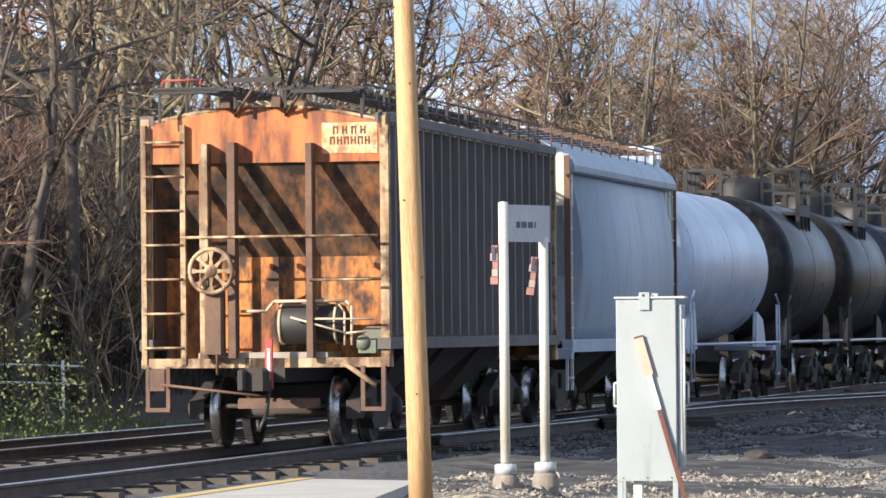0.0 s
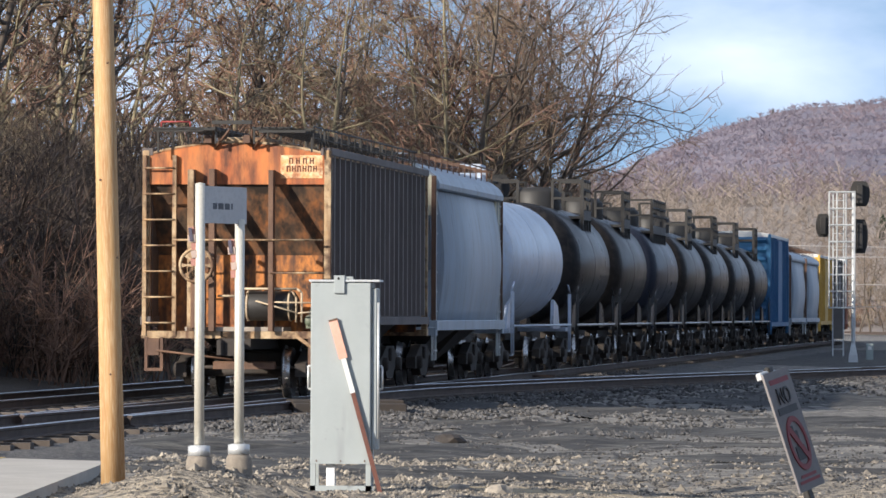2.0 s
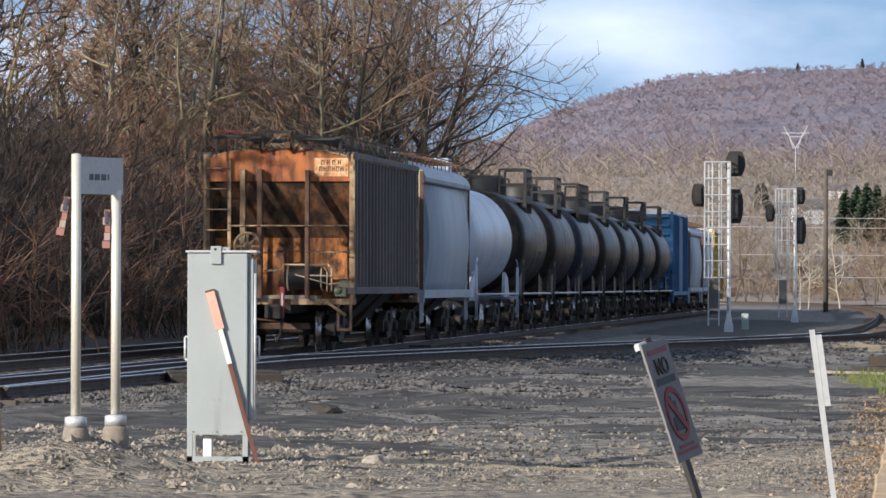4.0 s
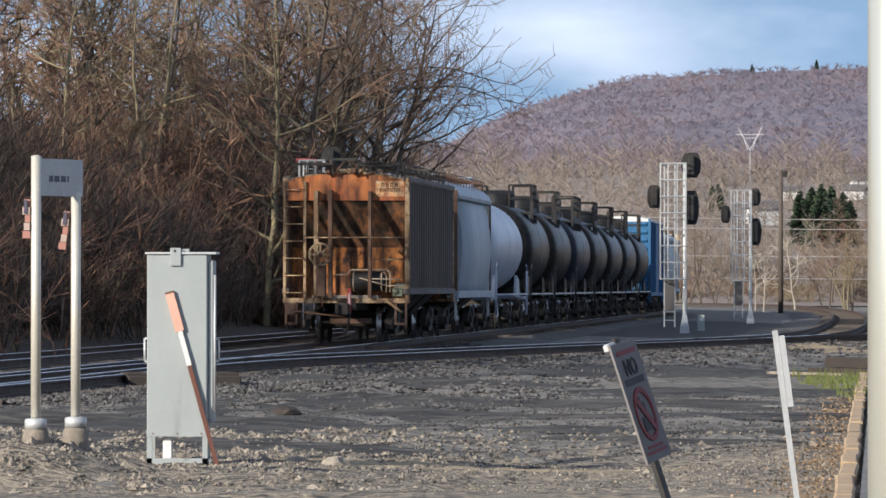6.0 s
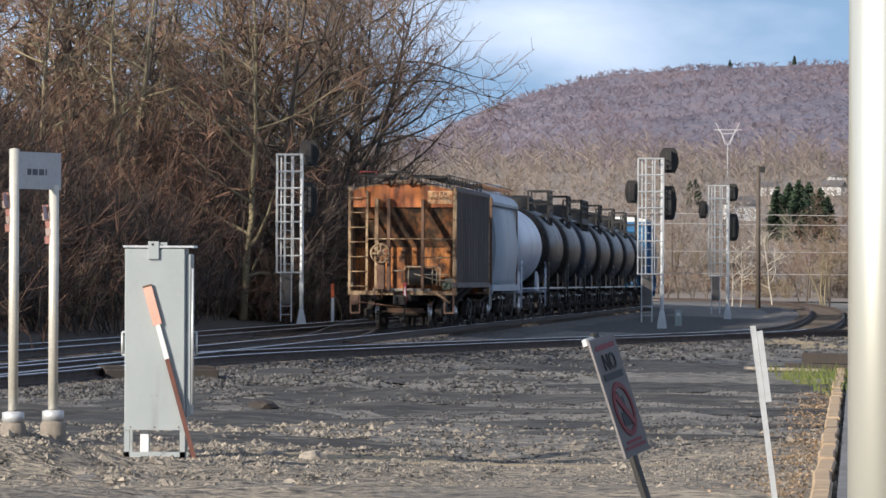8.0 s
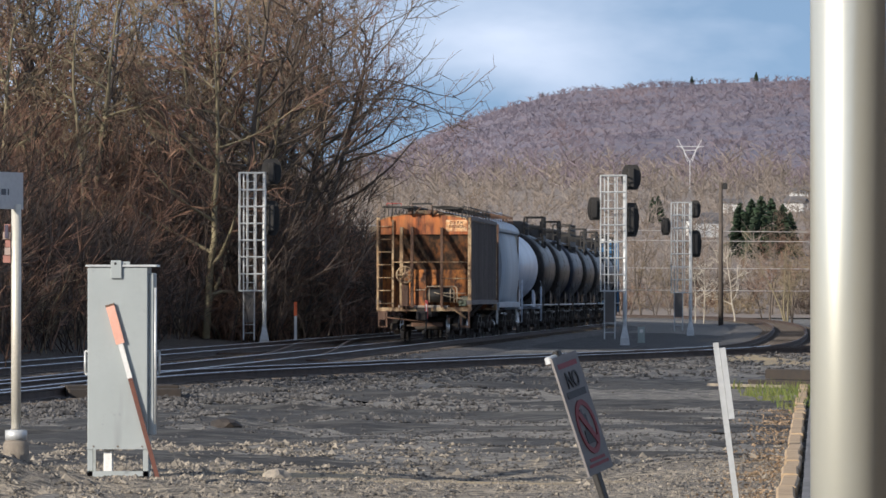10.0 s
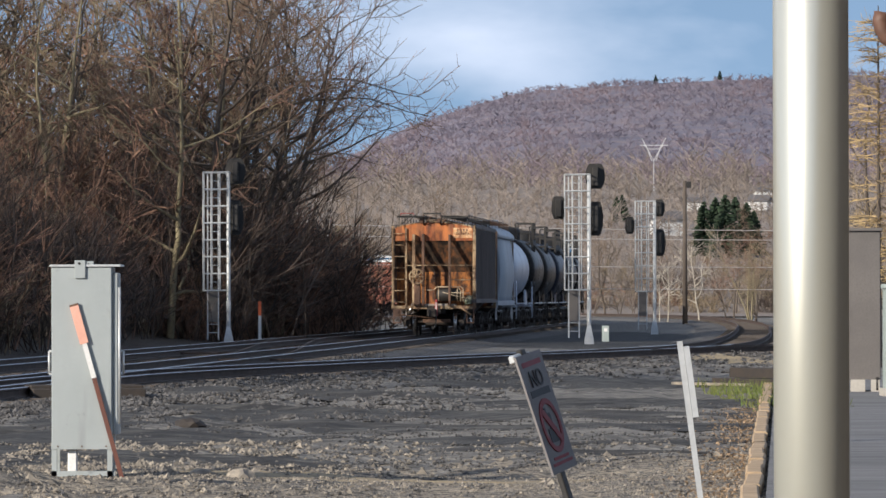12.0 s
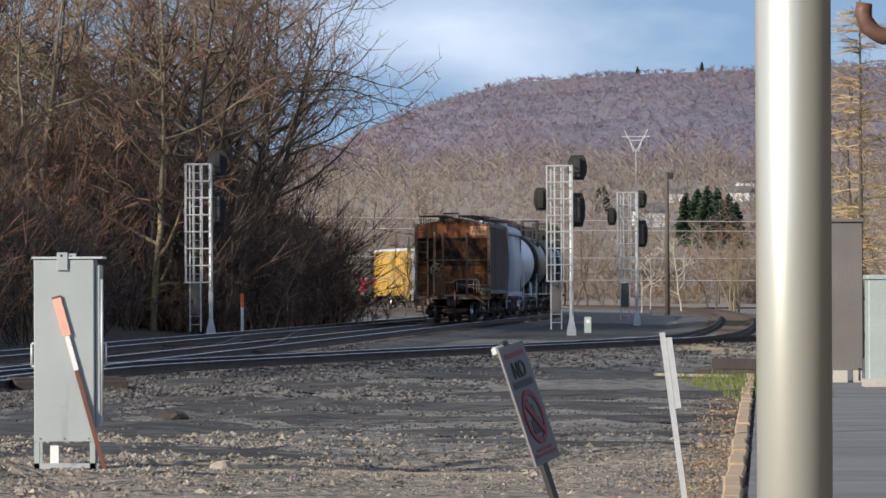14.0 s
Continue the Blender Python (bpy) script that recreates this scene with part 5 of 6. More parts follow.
def signal_mast(x, y, z, height, heads, yaw=0):
    m = thing("signal_mast", "galvanised railway signal mast with caged ladder and dark heads", "signal", pose(x, y, z, 0, 0, yaw), "signal masts")
    # pole on the right, caged ladder on the left
    part("mast", Shape().lathe((0.38, 0, 0), (0, 0, 1), ((0, 0.085), (0.5, 0.075), (height, 0.065), (height + 0.01, 0)), 14), GALV, m)
    part("base", Shape().lathe((0.38, 0, -0.25), (0, 0, 1), ((0, 0.24), (0.3, 0.22), (0.32, 0.2), (0.75, 0.085)), 4, False), GALV, m, "flared steel base")
    s = Shape()
    for lx in (-0.36, 0.02):
        s.box(lx - 0.025, lx + 0.025, -0.03, 0.03, 0.0, height - 0.05)
    k = 0.25
    while k < height - 0.1:
        s.tube((-0.36, 0, k), (0.02, 0, k), 0.014, n=5)
        k += 0.3
    part("ladder", s, GALV, m)
    part("lower_guard", Shape().box(-0.34, 0.0, -0.05, -0.035, 0.62, 1.75), SHED, m, "flat climbing guard plate")
    s = Shape()
    cage0 = 1.75
    for z in np.linspace(cage0, height, 8):
        for a, b in (((-0.5, -0.42), (0.42, -0.42)), ((0.42, -0.42), (0.42, 0.3)), ((0.42, 0.3), (-0.5, 0.3)), ((-0.5, 0.3), (-0.5, -0.42))):
            s.tube((*a, z), (*b, z), 0.028 if int(z * 10) % 3 else 0.04, n=5)
    for p in ((-0.5, -0.42), (-0.5, 0.3), (0.42, -0.42), (-0.22, -0.42), (0.1, -0.42), (-0.22, 0.3)):
        s.tube((*p, cage0), (*p, height), 0.024, n=5)
    part("cage", s, GALV, m, "galvanised ladder cage")
    for hx, hz, r0, r1 in heads:
        h = Shape()
        ring = []
        for i in range(28):
            a = 2 * math.pi * i / 28
            ring.append((hx + r0 * math.cos(a), hz + r1 * max(min(math.sin(a) * 1.25, 1), -1)))
        h.loft([[(px, yy, pz) for px, pz in ring] for yy in (0.25, 0.30)])
        hd = part("signal_head", h, BLACK_STEEL, m, "dark round-ended signal backboard")
        h = Shape()
        for dz in (-r1 * 0.45, 0.0, r1 * 0.45):
            h.lathe((hx, 0.25, hz + dz), (0, -1, 0), ((0, 0.0), (0.0, 0.12), (0.14, 0.10), (0.14, 0.0)), 12)
        h.box(hx - 0.11, hx + 0.11, 0.0, 0.25, hz - r1 * 0.75, hz + r1 * 0.75, 0.03)
        part("lamp_housing", h, BLACK_STEEL, hd)
    part("junction_box", Shape().box(0.30, 0.46, -0.12, 0.1, 1.0, 1.4, 0.02), GALV, m)


def small_marker(x, y, z, h, w, material, label, name="marker_post", tip=None):
    m = thing(name, label, "marker", pose(x, y, z))
    part("post", Shape().box(-w, w, -w, w, -0.1, h, 0.01), material, m)
    if tip:
        part("tip", Shape().box(-w * 1.05, w * 1.05, -w * 1.05, w * 1.05, h * 0.66, h + 0.01), tip, m, "orange tip")
    else:
        part("label_plate", Shape().box(-w * 0.5, w * 0.5, -w - 0.004, -w, h * 0.55, h * 0.8), PAPER, m)


wooden_pole()
flags = station_sign()
cabinet()
marker_stick()
warning_sign()
white_post()
tube_post()
HEADS = ((0.62, 5.9, 0.36, 0.46), (0.62, 4.35, 0.29, 0.62), (-0.72, 4.75, 0.26, 0.42))
signal_mast(4.29, 177.0, 0.25, 5.95, HEADS)
signal_mast(8.55, 224.0, 0.25, 5.9, ((0.62, 5.6, 0.25, 0.4), (0.62, 4.0, 0.29, 0.62), (-0.75, 4.8, 0.22, 0.4)))
signal_mast(-8.65, 173.0, 0.25, 5.95, ((0.62, 6.0, 0.36, 0.46), (0.62, 4.35, 0.29, 0.62)))
small_marker(-6.95, 168.0, 0.2, 1.4, 0.05, PAPER, "white marker stake with an orange tip", "marker_stake", VIVID)
small_marker(5.0, 168.0, 0.3, 0.45, 0.12, GREENBOX, "small pale green trackside box", "trackside_box")


def edging():
    """Timber kerb along the platform on the right, and the platform."""
    a, b = Vector((1.45, 26.0, 0)), Vector((6.35, 100.0, 0))
    d = (b - a).normalized()
    r = Vector((d.y, -d.x, 0))
    kb = thing("kerb", "weathered tan timber platform kerb, broken in places", "kerb", kind="structure")
    rnd = random.Random(8)
    y, L = 0.0, (b - a).length
    while y < L - 1:
        n = rnd.uniform(1.4, 2.6)
        o, h = rnd.uniform(-0.012, 0.012), rnd.uniform(0.11, 0.135)
        p, q = a + d * y + r * o, a + d * (y + n - 0.03) + r * (o + rnd.uniform(-0.02, 0.02))
        s = Shape().loft([[c + r * u + Vector((0, 0, z)) for u, z in ((-0.08, -0.1), (-0.08, h - 0.02), (-0.06, h), (0.06, h), (0.08, h - 0.02), (0.08, -0.1))] for c in (p, q)])
        part("kerb_timber", s, KERB, kb)
        y += n
    s = Shape().loft([[c + r * u + Vector((0, 0, z)) for u, z in ((0.13, -0.1), (0.13, 0.09), (14, 0.12), (14, -0.1))] for c in (a - d * 26, b)])
    solid("platform", s, ASPHALT, "dark worn asphalt platform surface", "pavement", kind="structure")
    # concrete apron and timber crossing on the left
    p0, p1 = Vector((-6.6, 52.4, 0)), Vector((line_x(53.4) + 1.65, 53.4, 0))
    d2 = (p1 - p0).normalized()
    n2 = Vector((0.0, -1.0, 0))
    q0, q1 = Vector((-6.05, 41.0, 0)), Vector((line_x(38) + 1.65, 38, 0))
    s = Shape().loft([[p0 + Vector((0, 0, z)), p1 + Vector((0, 0, z)), q1 + Vector((0, 0, z)), q0 + Vector((0, 0, z))] for z in (-0.1, 0.12)])
    solid("concrete_apron", s, CONCRETE, "pale concrete crossing apron", "pavement", kind="structure")
    s = Shape().loft([[c + Vector((u, 0, z)) for u, z in ((0.1, 0.123), (0.1, 0.127), (0.28, 0.127), (0.28, 0.123))] for c in (p1, q1)])
    solid("edge_line", s, LINE, "faded yellow painted edge line", "marking", kind="structure")


edging()


def yard_clutter():
    rnd = random.Random(12)

    def rock(name, x, y, r, label, material=STONE, flat=0.55):
        bm = bmesh.new()
        bmesh.ops.create_icosphere(bm, subdivisions=2, radius=r)
        for v in bm.verts:
            v.co *= 1 + 0.35 * noise.noise(v.co * (2.2 / r) + Vector((x, y, 0)))
            v.co.z *= flat
        me = bpy.data.meshes.new(name)
        bm.to_mesh(me)
        bm.free()
        me.materials.append(material)
        ob = new(name, me)
        ob.matrix_basis = pose(x, y, hump(x, y) + r * 0.15)
        tagged(ob, label, "rock")
    rock("rock", -2.15, 47.3, 0.15, "flat grey rock on the gravel")
    rock("rock", -2.55, 47.6, 0.12, "flat grey rock on the gravel")
    rock("rock", -4.02, 45.6, 0.07, "pale stone by the cabinet")
    rock("dirt_heap", -3.45, 62.0, 0.2, "dark heap of spilled coal dirt", GRIME, 0.5)
    rock("dirt_heap", -6.2, 74.0, 0.25, "dark clump of debris beside the track", GRIME, 0.5)
    rock("debris", 3.9, 63.0, 0.14, "black scrap of rubber beside the kerb", BLACK_STEEL, 0.4)
    t = thing("timber_stack", "stack of dark old railway ties", "timber", pose(5.75, 92.0, 0, 0, 0, -60))
    for k, (x, z) in enumerate(((-0.3, 0), (0.0, 0), (0.3, 0), (-0.1, 0.2))):
        part("old_tie", Shape().box(-1.2 + 0.1 * k, 1.2, x - 0.12, x + 0.12, z, z + 0.19, 0.015), GRIME, t)
    part("pale_plank", Shape().box(-2.2, 0.4, -0.7, -0.5, 0.05, 0.1), STONE, t, "pale weathered plank")
    t = thing("timber_stack", "dark switch timbers beside the track", "timber", pose(-5.9, 77.0, 0.1, 0, 0, 12))
    for k in range(4):
        part("old_tie", Shape().box(-0.9, 0.9, k * 0.3 - 0.12, k * 0.3 + 0.12, 0, 0.2 + 0.05 * (k % 2), 0.015), GRIME, t)
    # switch stands' rods and closure rails of the crossover
    s = Shape()
    for u, side in ((118, 0.4), (132, -2.4), (96, 0.6)):
        p = main_line(u, side)
        s.box(p.x - 0.9, p.x + 0.9, p.y - 0.04, p.y + 0.04, 0.2, 0.26)
    solid("switch_rods", s, RAIL_SIDE, "rusty switch rods between rails", "track part", kind="structure")
    # crossover rails between the two main tracks
    for side0, side1 in ((-0.755, -4.7), (0.755, -3.2)):
        pts = [main_line(u, side0 + (side1 - side0) * (0.7 * t + 0.3 * (3 * t * t - 2 * t ** 3))) for u, t in ((120 + 52 * k / 30, k / 30) for k in range(31))]
        rings = []
        for i, p in enumerate(pts):
            d = (pts[min(i + 1, 30)] - pts[max(i - 1, 0)]).normalized()
            r = Vector((d.y, -d.x, 0))
            rings.append([p + r * a + Vector((0, 0, RAIL_Z - 0.16 + b * 0.985)) for a, b in RAIL_PROFILE])
        solid("crossover_rail", Shape().loft(rings), RAIL_SIDE, "worn crossover rail between two tracks", "rail", kind="structure")


yard_clutter()


# ---- vegetation ----
def prisms(segs, sides):
    """Tapered sticks from rows of (p, q, r0, r1), as one Shape."""
    s = Shape()
    if not segs:
        return s
    P, Q = np.array([a[0] for a in segs]), np.array([a[1] for a in segs])
    R0, R1 = np.array([a[2] for a in segs]), np.array([a[3] for a in segs])
    D = Q - P
    D /= np.linalg.norm(D, axis=1)[:, None] + 1e-9
    ref = np.where(np.abs(D[:, 2:3]) > 0.9, np.array([[1.0, 0, 0]]), np.array([[0, 0, 1.0]]))
    A = np.cross(D, ref)
    A /= np.linalg.norm(A, axis=1)[:, None] + 1e-9
    B = np.cross(D, A)
    ring = []
    for C, R in ((P, R0), (Q, R1)):
        for k in range(sides):
            a = 2 * math.pi * k / sides
            ring.append(C + (A * math.cos(a) + B * math.sin(a)) * R[:, None])
    V = np.stack(ring, 1).reshape(-1, 3)
    n = len(segs)
    base = np.arange(n)[:, None] * (2 * sides)
    F = []
    for k in range(sides):
        j = (k + 1) % sides
        F.append(np.concatenate([base + k, base + j, base + sides + j, base + sides + k], 1))
    F = np.concatenate(F)
    s.v, s.f = V.tolist(), F.tolist()
    s.smooth = [sides > 4] * len(s.f)
    return s


def grow(seed, height, spread, stems=1, limbs=13, dens=1.0, lean=0.0, bare=0.3, fat=1.0):
    """Trunk and crown sticks of a leafless tree."""
    rnd = random.Random(seed)
    trunk, crown = [], []

    def bend(d, amt):
        v = Vector(d) + Vector((rnd.gauss(0, amt), rnd.gauss(0, amt), rnd.gauss(0, amt)))
        return v.normalized()

    def run(p, d, length, r0, r1, n, wob, up, store):
        pts = [p]
        for i in range(n):
            d = bend(d, wob)
            d = (d + Vector((0, 0, up))).normalized()
            q = p + d * (length / n)
            a, b = r0 + (r1 - r0) * i / n, r0 + (r1 - r0) * (i + 1) / n
            store.append((tuple(p), tuple(q), a, b))
            p = q
            pts.append(p)
        return pts, d

    for st in range(stems):
        d0 = Vector((rnd.gauss(0, 0.06) + lean, rnd.gauss(0, 0.06), 1)).normalized()
        if stems > 1:
            a = 2 * math.pi * st / stems + rnd.random()
            d0 = Vector((0.22 * math.cos(a), 0.22 * math.sin(a), 1)).normalized()
        h = height * rnd.uniform(0.85, 1.0)
        r = h * 0.012
        pts, _ = run(Vector((0, 0, -0.4)), d0, h, r, 0.02, 14, 0.07, 0.04, trunk)
        m = max(int(limbs / stems ** 0.5), 4)
        for k in range(m):
            t = bare + (0.97 - bare) * (k + rnd.random()) / m
            i = min(int(t * 14), 13)
            p = pts[i].lerp(pts[i + 1], t * 14 - i)
            a = rnd.random() * 2 * math.pi
            out = Vector((math.cos(a), math.sin(a), rnd.uniform(0.25, 0.9))).normalized()
            ln = spread * (1.15 - 0.75 * t) * rnd.uniform(0.7, 1.15)
            lp, _ = run(p, out, ln, r * (1 - t) * 0.55 + 0.018, 0.010, 7, 0.16, 0.06, trunk)
            for s2 in range(int(7 * dens)):
                t2 = rnd.uniform(0.2, 1.0)
                j = min(int(t2 * 7), 6)
                p2 = lp[j].lerp(lp[j + 1], t2 * 7 - j)
                d2 = bend((lp[j + 1] - lp[j]).normalized(), 0.65)
                l2 = ln * rnd.uniform(0.22, 0.5)
                bp, _ = run(p2, d2, l2, 0.016 * fat, 0.007 * fat, 4, 0.2, 0.07, crown)
                for s3 in range(int(7 * dens)):
                    t3 = rnd.uniform(0.1, 1.0)
                    j3 = min(int(t3 * 4), 3)
                    p3 = bp[j3].lerp(bp[j3 + 1], t3 * 4 - j3)
                    d3 = bend((bp[j3 + 1] - bp[j3]).normalized(), 0.7)
                    tp, _ = run(p3, d3, rnd.uniform(0.4, 1.1), 0.0095 * fat, 0.005 * fat, 2, 0.25, 0.08, crown)
                    if rnd.random() < 0.7 * dens:
                        run(tp[1], bend(d3, 0.7), rnd.uniform(0.25, 0.6), 0.0065 * fat, 0.004 * fat, 1, 0.2, 0.1, crown)
    return prisms(trunk, 6), prisms(crown, 3)


def tree_model(name, seed, height, spread, bark, twig, label, **kw):
    tr, cr = grow(seed, height, spread, **kw)
    t = thing(name, label, "tree", group="bare trees by the railway")
    part("trunk", tr, bark, t)
    part("crown", cr, twig, t)
    return t


def brush_model(seed, w, h, n, twig, label):
    """A thicket of thin arching canes."""
    rnd = random.Random(seed)
    segs = []
    for _ in range(n):
        p = Vector((rnd.gauss(0, w * 0.4), rnd.gauss(0, w * 0.35), -0.1))
        d = Vector((rnd.gauss(0, 0.35), rnd.gauss(0, 0.35), 1)).normalized()
        ln = h * rnd.uniform(0.5, 1.1)
        for k in range(4):
            q = p + d * ln / 4
            segs.append((tuple(p), tuple(q), 0.015 - 0.002 * k, 0.013 - 0.002 * k))
            if k > 0:
                for _ in range(5):
                    e = (d + Vector((rnd.gauss(0, 0.6), rnd.gauss(0, 0.6), rnd.gauss(0, 0.4)))).normalized()
                    f = p + e * ln * rnd.uniform(0.12, 0.32)
                    segs.append((tuple(p), tuple(f), 0.009, 0.005))
            p = q
            d = (d + Vector((rnd.gauss(0, 0.25), rnd.gauss(0, 0.25), -0.12))).normalized()
    return solid("thicket", prisms(segs, 3), twig, label, "bushes", kind="stuff")


def plant_woods():
    models = [
        tree_model("bare_tree", 1, 15, 5.0, BARK, TWIG, "tall leafless tree with grey-brown bark", limbs=14, dens=0.87),
        tree_model("bare_tree", 2, 13, 4.6, MOSSY, TWIG_PALE, "leafless tree with pale olive bark", limbs=12, dens=0.87, stems=3),
        tree_model("bare_tree", 3, 11, 4.4, BARK, TWIG_RED, "leafless tree with reddish twigs", limbs=14, dens=0.9),
        tree_model("bare_tree", 4, 17, 5.2, BARK, TWIG, "tall leafless tree with grey-brown bark", limbs=14, dens=0.87, bare=0.35),
        tree_model("bare_tree", 5, 9, 4.0, BARK, TWIG_PALE, "small leafless tree with tan twigs", limbs=12, dens=1.0, stems=2, bare=0.15),
    ]
    models += [
        tree_model("bare_tree", 6, 15, 5.2, BARK, TWIG_PALE, "leafless tree deep in the woods", limbs=13, dens=0.62, bare=0.12, fat=2.4),
        tree_model("bare_tree", 7, 13, 5.0, MOSSY, TWIG_RED, "leafless tree with reddish twigs deep in the woods", limbs=13, dens=0.62, bare=0.1, fat=2.4),
        tree_model("bare_tree", 8, 12.5, 6.2, BARK, TWIG, "leaning wide-limbed leafless tree at the end of the woods", limbs=20, dens=0.85, bare=0.34, lean=0.16),
        tree_model("bare_tree", 9, 11.5, 6.8, BARK, TWIG_RED, "leaning leafless tree with reddish twigs", limbs=20, dens=0.85, bare=0.34, lean=0.2),
    ]
    brush = [brush_model(11, 3.0, 2.8, 120, SHADED_CANE, "dense brown leafless thicket, shade put into its colour"), brush_model(12, 3.4, 3.6, 130, SHADED_CANE, "dense leafless thicket, shade put into its colour"), brush_model(13, 2.8, 2.2, 60, TWIG_PALE, "tan leafless thicket"), brush_model(14, 3.2, 3.2, 110, TWIG_RED, "reddish leafless thicket")]
    rnd = random.Random(21)
    used = set()

    def put(src, x, y, k, rz):
        m = pose(x, y, hump(x, y) - 0.1, 0, 0, rz)
        if src in used:
            ob = copy_thing(src, m)
        else:
            ob, _ = src, used.add(src)
            ob.matrix_basis = m
        ob.scale = (k, k, k * rnd.uniform(0.92, 1.1))

    y = 77.0
    while y < 215:
        for row in range(5):
            edge = line_x(y) - 9.0 - row * 4.0 - rnd.uniform(0, 3.5)
            low = 108 < y < 172  # kept low here so the sun reaches the train
            if row == 0 and rnd.random() < (0.6 if low else 0.2):
                continue
            kind = rnd.choice((0, 1, 2, 3, 4) if row == 0 else ((0, 1, 2, 3) if row == 1 else (5, 6)))
            k = rnd.uniform(0.75, 1.15) * (1.0 if row else 0.85)
            if low and row < 2:
                kind, k = rnd.choice((2, 4)), k * 0.55
            put(models[kind], edge, y + rnd.uniform(-2, 2), k, rnd.uniform(0, 360))
        y += rnd.uniform(6.0, 8.5)
    # tall crowns added close together to throw shade on the passing train
    for x, yy, kind in ((-22, 77, 6), (-18.5, 81, 5), (-20.5, 85, 6), (-17.6, 89, 5), (-21.5, 92, 6)):
        put(models[kind], x, yy, 1.0, 47 * yy)
    for k in range(14):  # tall back rows behind the lowered growth
        yy = 112 + 7.5 * k
        put(models[5 + k % 2], line_x(yy) - 24 - 9 * ((k * 0.618) % 1), yy, 1.15, 61 * k)
    # the stand that closes the woods towards the open valley
    for x, yy, kind, k in ((-8.9, 196, 3, 1.1), (-9.8, 186, 0, 1.15), (-10.6, 203, 1, 1.3), (-11.6, 209, 3, 1.1), (-10.2, 191, 1, 1.25), (-9, 204, 5, 1.0), (-11, 212, 6, 1.0), (-13, 200, 5, 1.1), (-12, 190, 6, 1.1), (-15, 208, 6, 1.1), (-16, 192, 5, 1.1), (-19, 200, 6, 1.1), (-22, 210, 5, 1.2), (-26, 204, 6, 1.2), (-12, 222, 5, 0.8), (-14, 225, 6, 0.9), (-19, 222, 5, 1.1), (-24, 226, 6, 1.1)):
        put(models[kind], x, yy, k, rnd.uniform(0, 360))
    for x, yy, k, rz in ((-8.6, 193, 1.3, 0), (-8.4, 204, 1.3, 20), (-9.9, 199, 1.4, -15), (-9.2, 211, 1.15, 8), (-11.4, 188, 1.3, -8), (-9.8, 222, 0.95, 12), (-13.5, 196, 1.35, 25), (-10.4, 206, 1.35, 40), (-12.2, 201, 1.4, -30)):
        put(models[7 + int(yy) % 2], x, yy, k, rz)
    for k in range(12):
        yy = rnd.uniform(178, 226)
        put(models[(5, 6, 0, 2)[k % 4]], -yy * rnd.uniform(0.056, 0.10), yy, rnd.uniform(0.9, 1.2), rnd.uniform(0, 360))
    for k in range(24):
        yy = rnd.uniform(228, 300)
        put(models[5 + k % 2], -0.045 * yy - 3 - rnd.random() ** 1.5 * 0.14 * yy, yy, rnd.uniform(1.1, 1.6), rnd.uniform(0, 360))
    y = 72.0
    while y < 228:
        for row in range(3):
            off = (10.4 if 115 < y < 178 else (8.6 if y > 105 else 11.0)) + row * 2.8 + rnd.uniform(0, 1.6)
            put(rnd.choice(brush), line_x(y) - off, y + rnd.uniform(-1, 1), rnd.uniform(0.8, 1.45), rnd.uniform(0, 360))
        y += rnd.uniform(2.8, 4.0)
    # tall dark scrub along the far track, tapering to its end
    y = 181.0
    while y < 243:
        for row in range(3):
            k = (1.75 if y < 215 else 1.75 - 0.036 * (y - 215)) * rnd.uniform(0.8, 1.1) + 0.2 * row
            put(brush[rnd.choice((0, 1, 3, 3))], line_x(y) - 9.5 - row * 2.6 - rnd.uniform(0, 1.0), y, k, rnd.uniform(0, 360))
        y += rnd.uniform(2.2, 3.2)
    return models, brush, put


models, brush, put = plant_woods()


def leafy(name, label, x, y, w, h, n, material, seed, size=0.05):
    rnd = random.Random(seed)
    s = Shape()
    for _ in range(n):
        a, u = rnd.random() * 6.283, rnd.random()
        p = Vector((rnd.gauss(0, w * 0.5), rnd.gauss(0, w * 0.5), 0))
        p.z = h * rnd.random() * math.exp(-(p.x ** 2 + p.y ** 2) / (1.2 * w * w)) * (0.7 + 0.5 * noise.noise((p.x * 2.2, p.y * 2.2, 0)))
        e = Vector((rnd.gauss(0, 1), rnd.gauss(0, 1), rnd.gauss(0, 1))).normalized() * size
        f = Vector((rnd.gauss(0, 1), rnd.gauss(0, 1), rnd.gauss(0, 1))).normalized() * size * 0.6
        s.add([p - e, p + f, p + e, p - f], [(0, 1, 2, 3)])
    ob = solid(name, s, material, label, "bushes", kind="stuff")
    ob.matrix_basis = pose(x, y, hump(x, y))


def grass(x0, x1, y0, y1, n, seed, label):
    rnd = random.Random(seed)
    segs = []
    for _ in range(n):
        x, y = rnd.uniform(x0, x1), rnd.uniform(y0, y1)
        z = hump(x, y)
        h = rnd.uniform(0.06, 0.22)
        segs.append(((x, y, z - 0.02), (x + rnd.gauss(0, 0.06), y + rnd.gauss(0, 0.06), z + h), 0.012, 0.002))
    solid("grass", prisms(segs, 3), GRASS, label, "grass", kind="stuff")


def field_fence():
    f = thing("fence", "thin pale pipe fence below the woods", "fence", pose(-17.2, 80.0, hump(-17.2, 80.0)))
    for z in (0.75, 1.05):
        part("fence_rail", Shape().tube((-3, -1.5, z + 0.12), (1.2, 1.0, z - 0.06), 0.018, n=6), PAPER, f)
    for x, y in ((-2.4, -1.2), (0.9, 0.8)):
        part("fence_post", Shape().tube((x, y, -0.3), (x, y, 1.1), 0.03, n=6), PAPER, f)


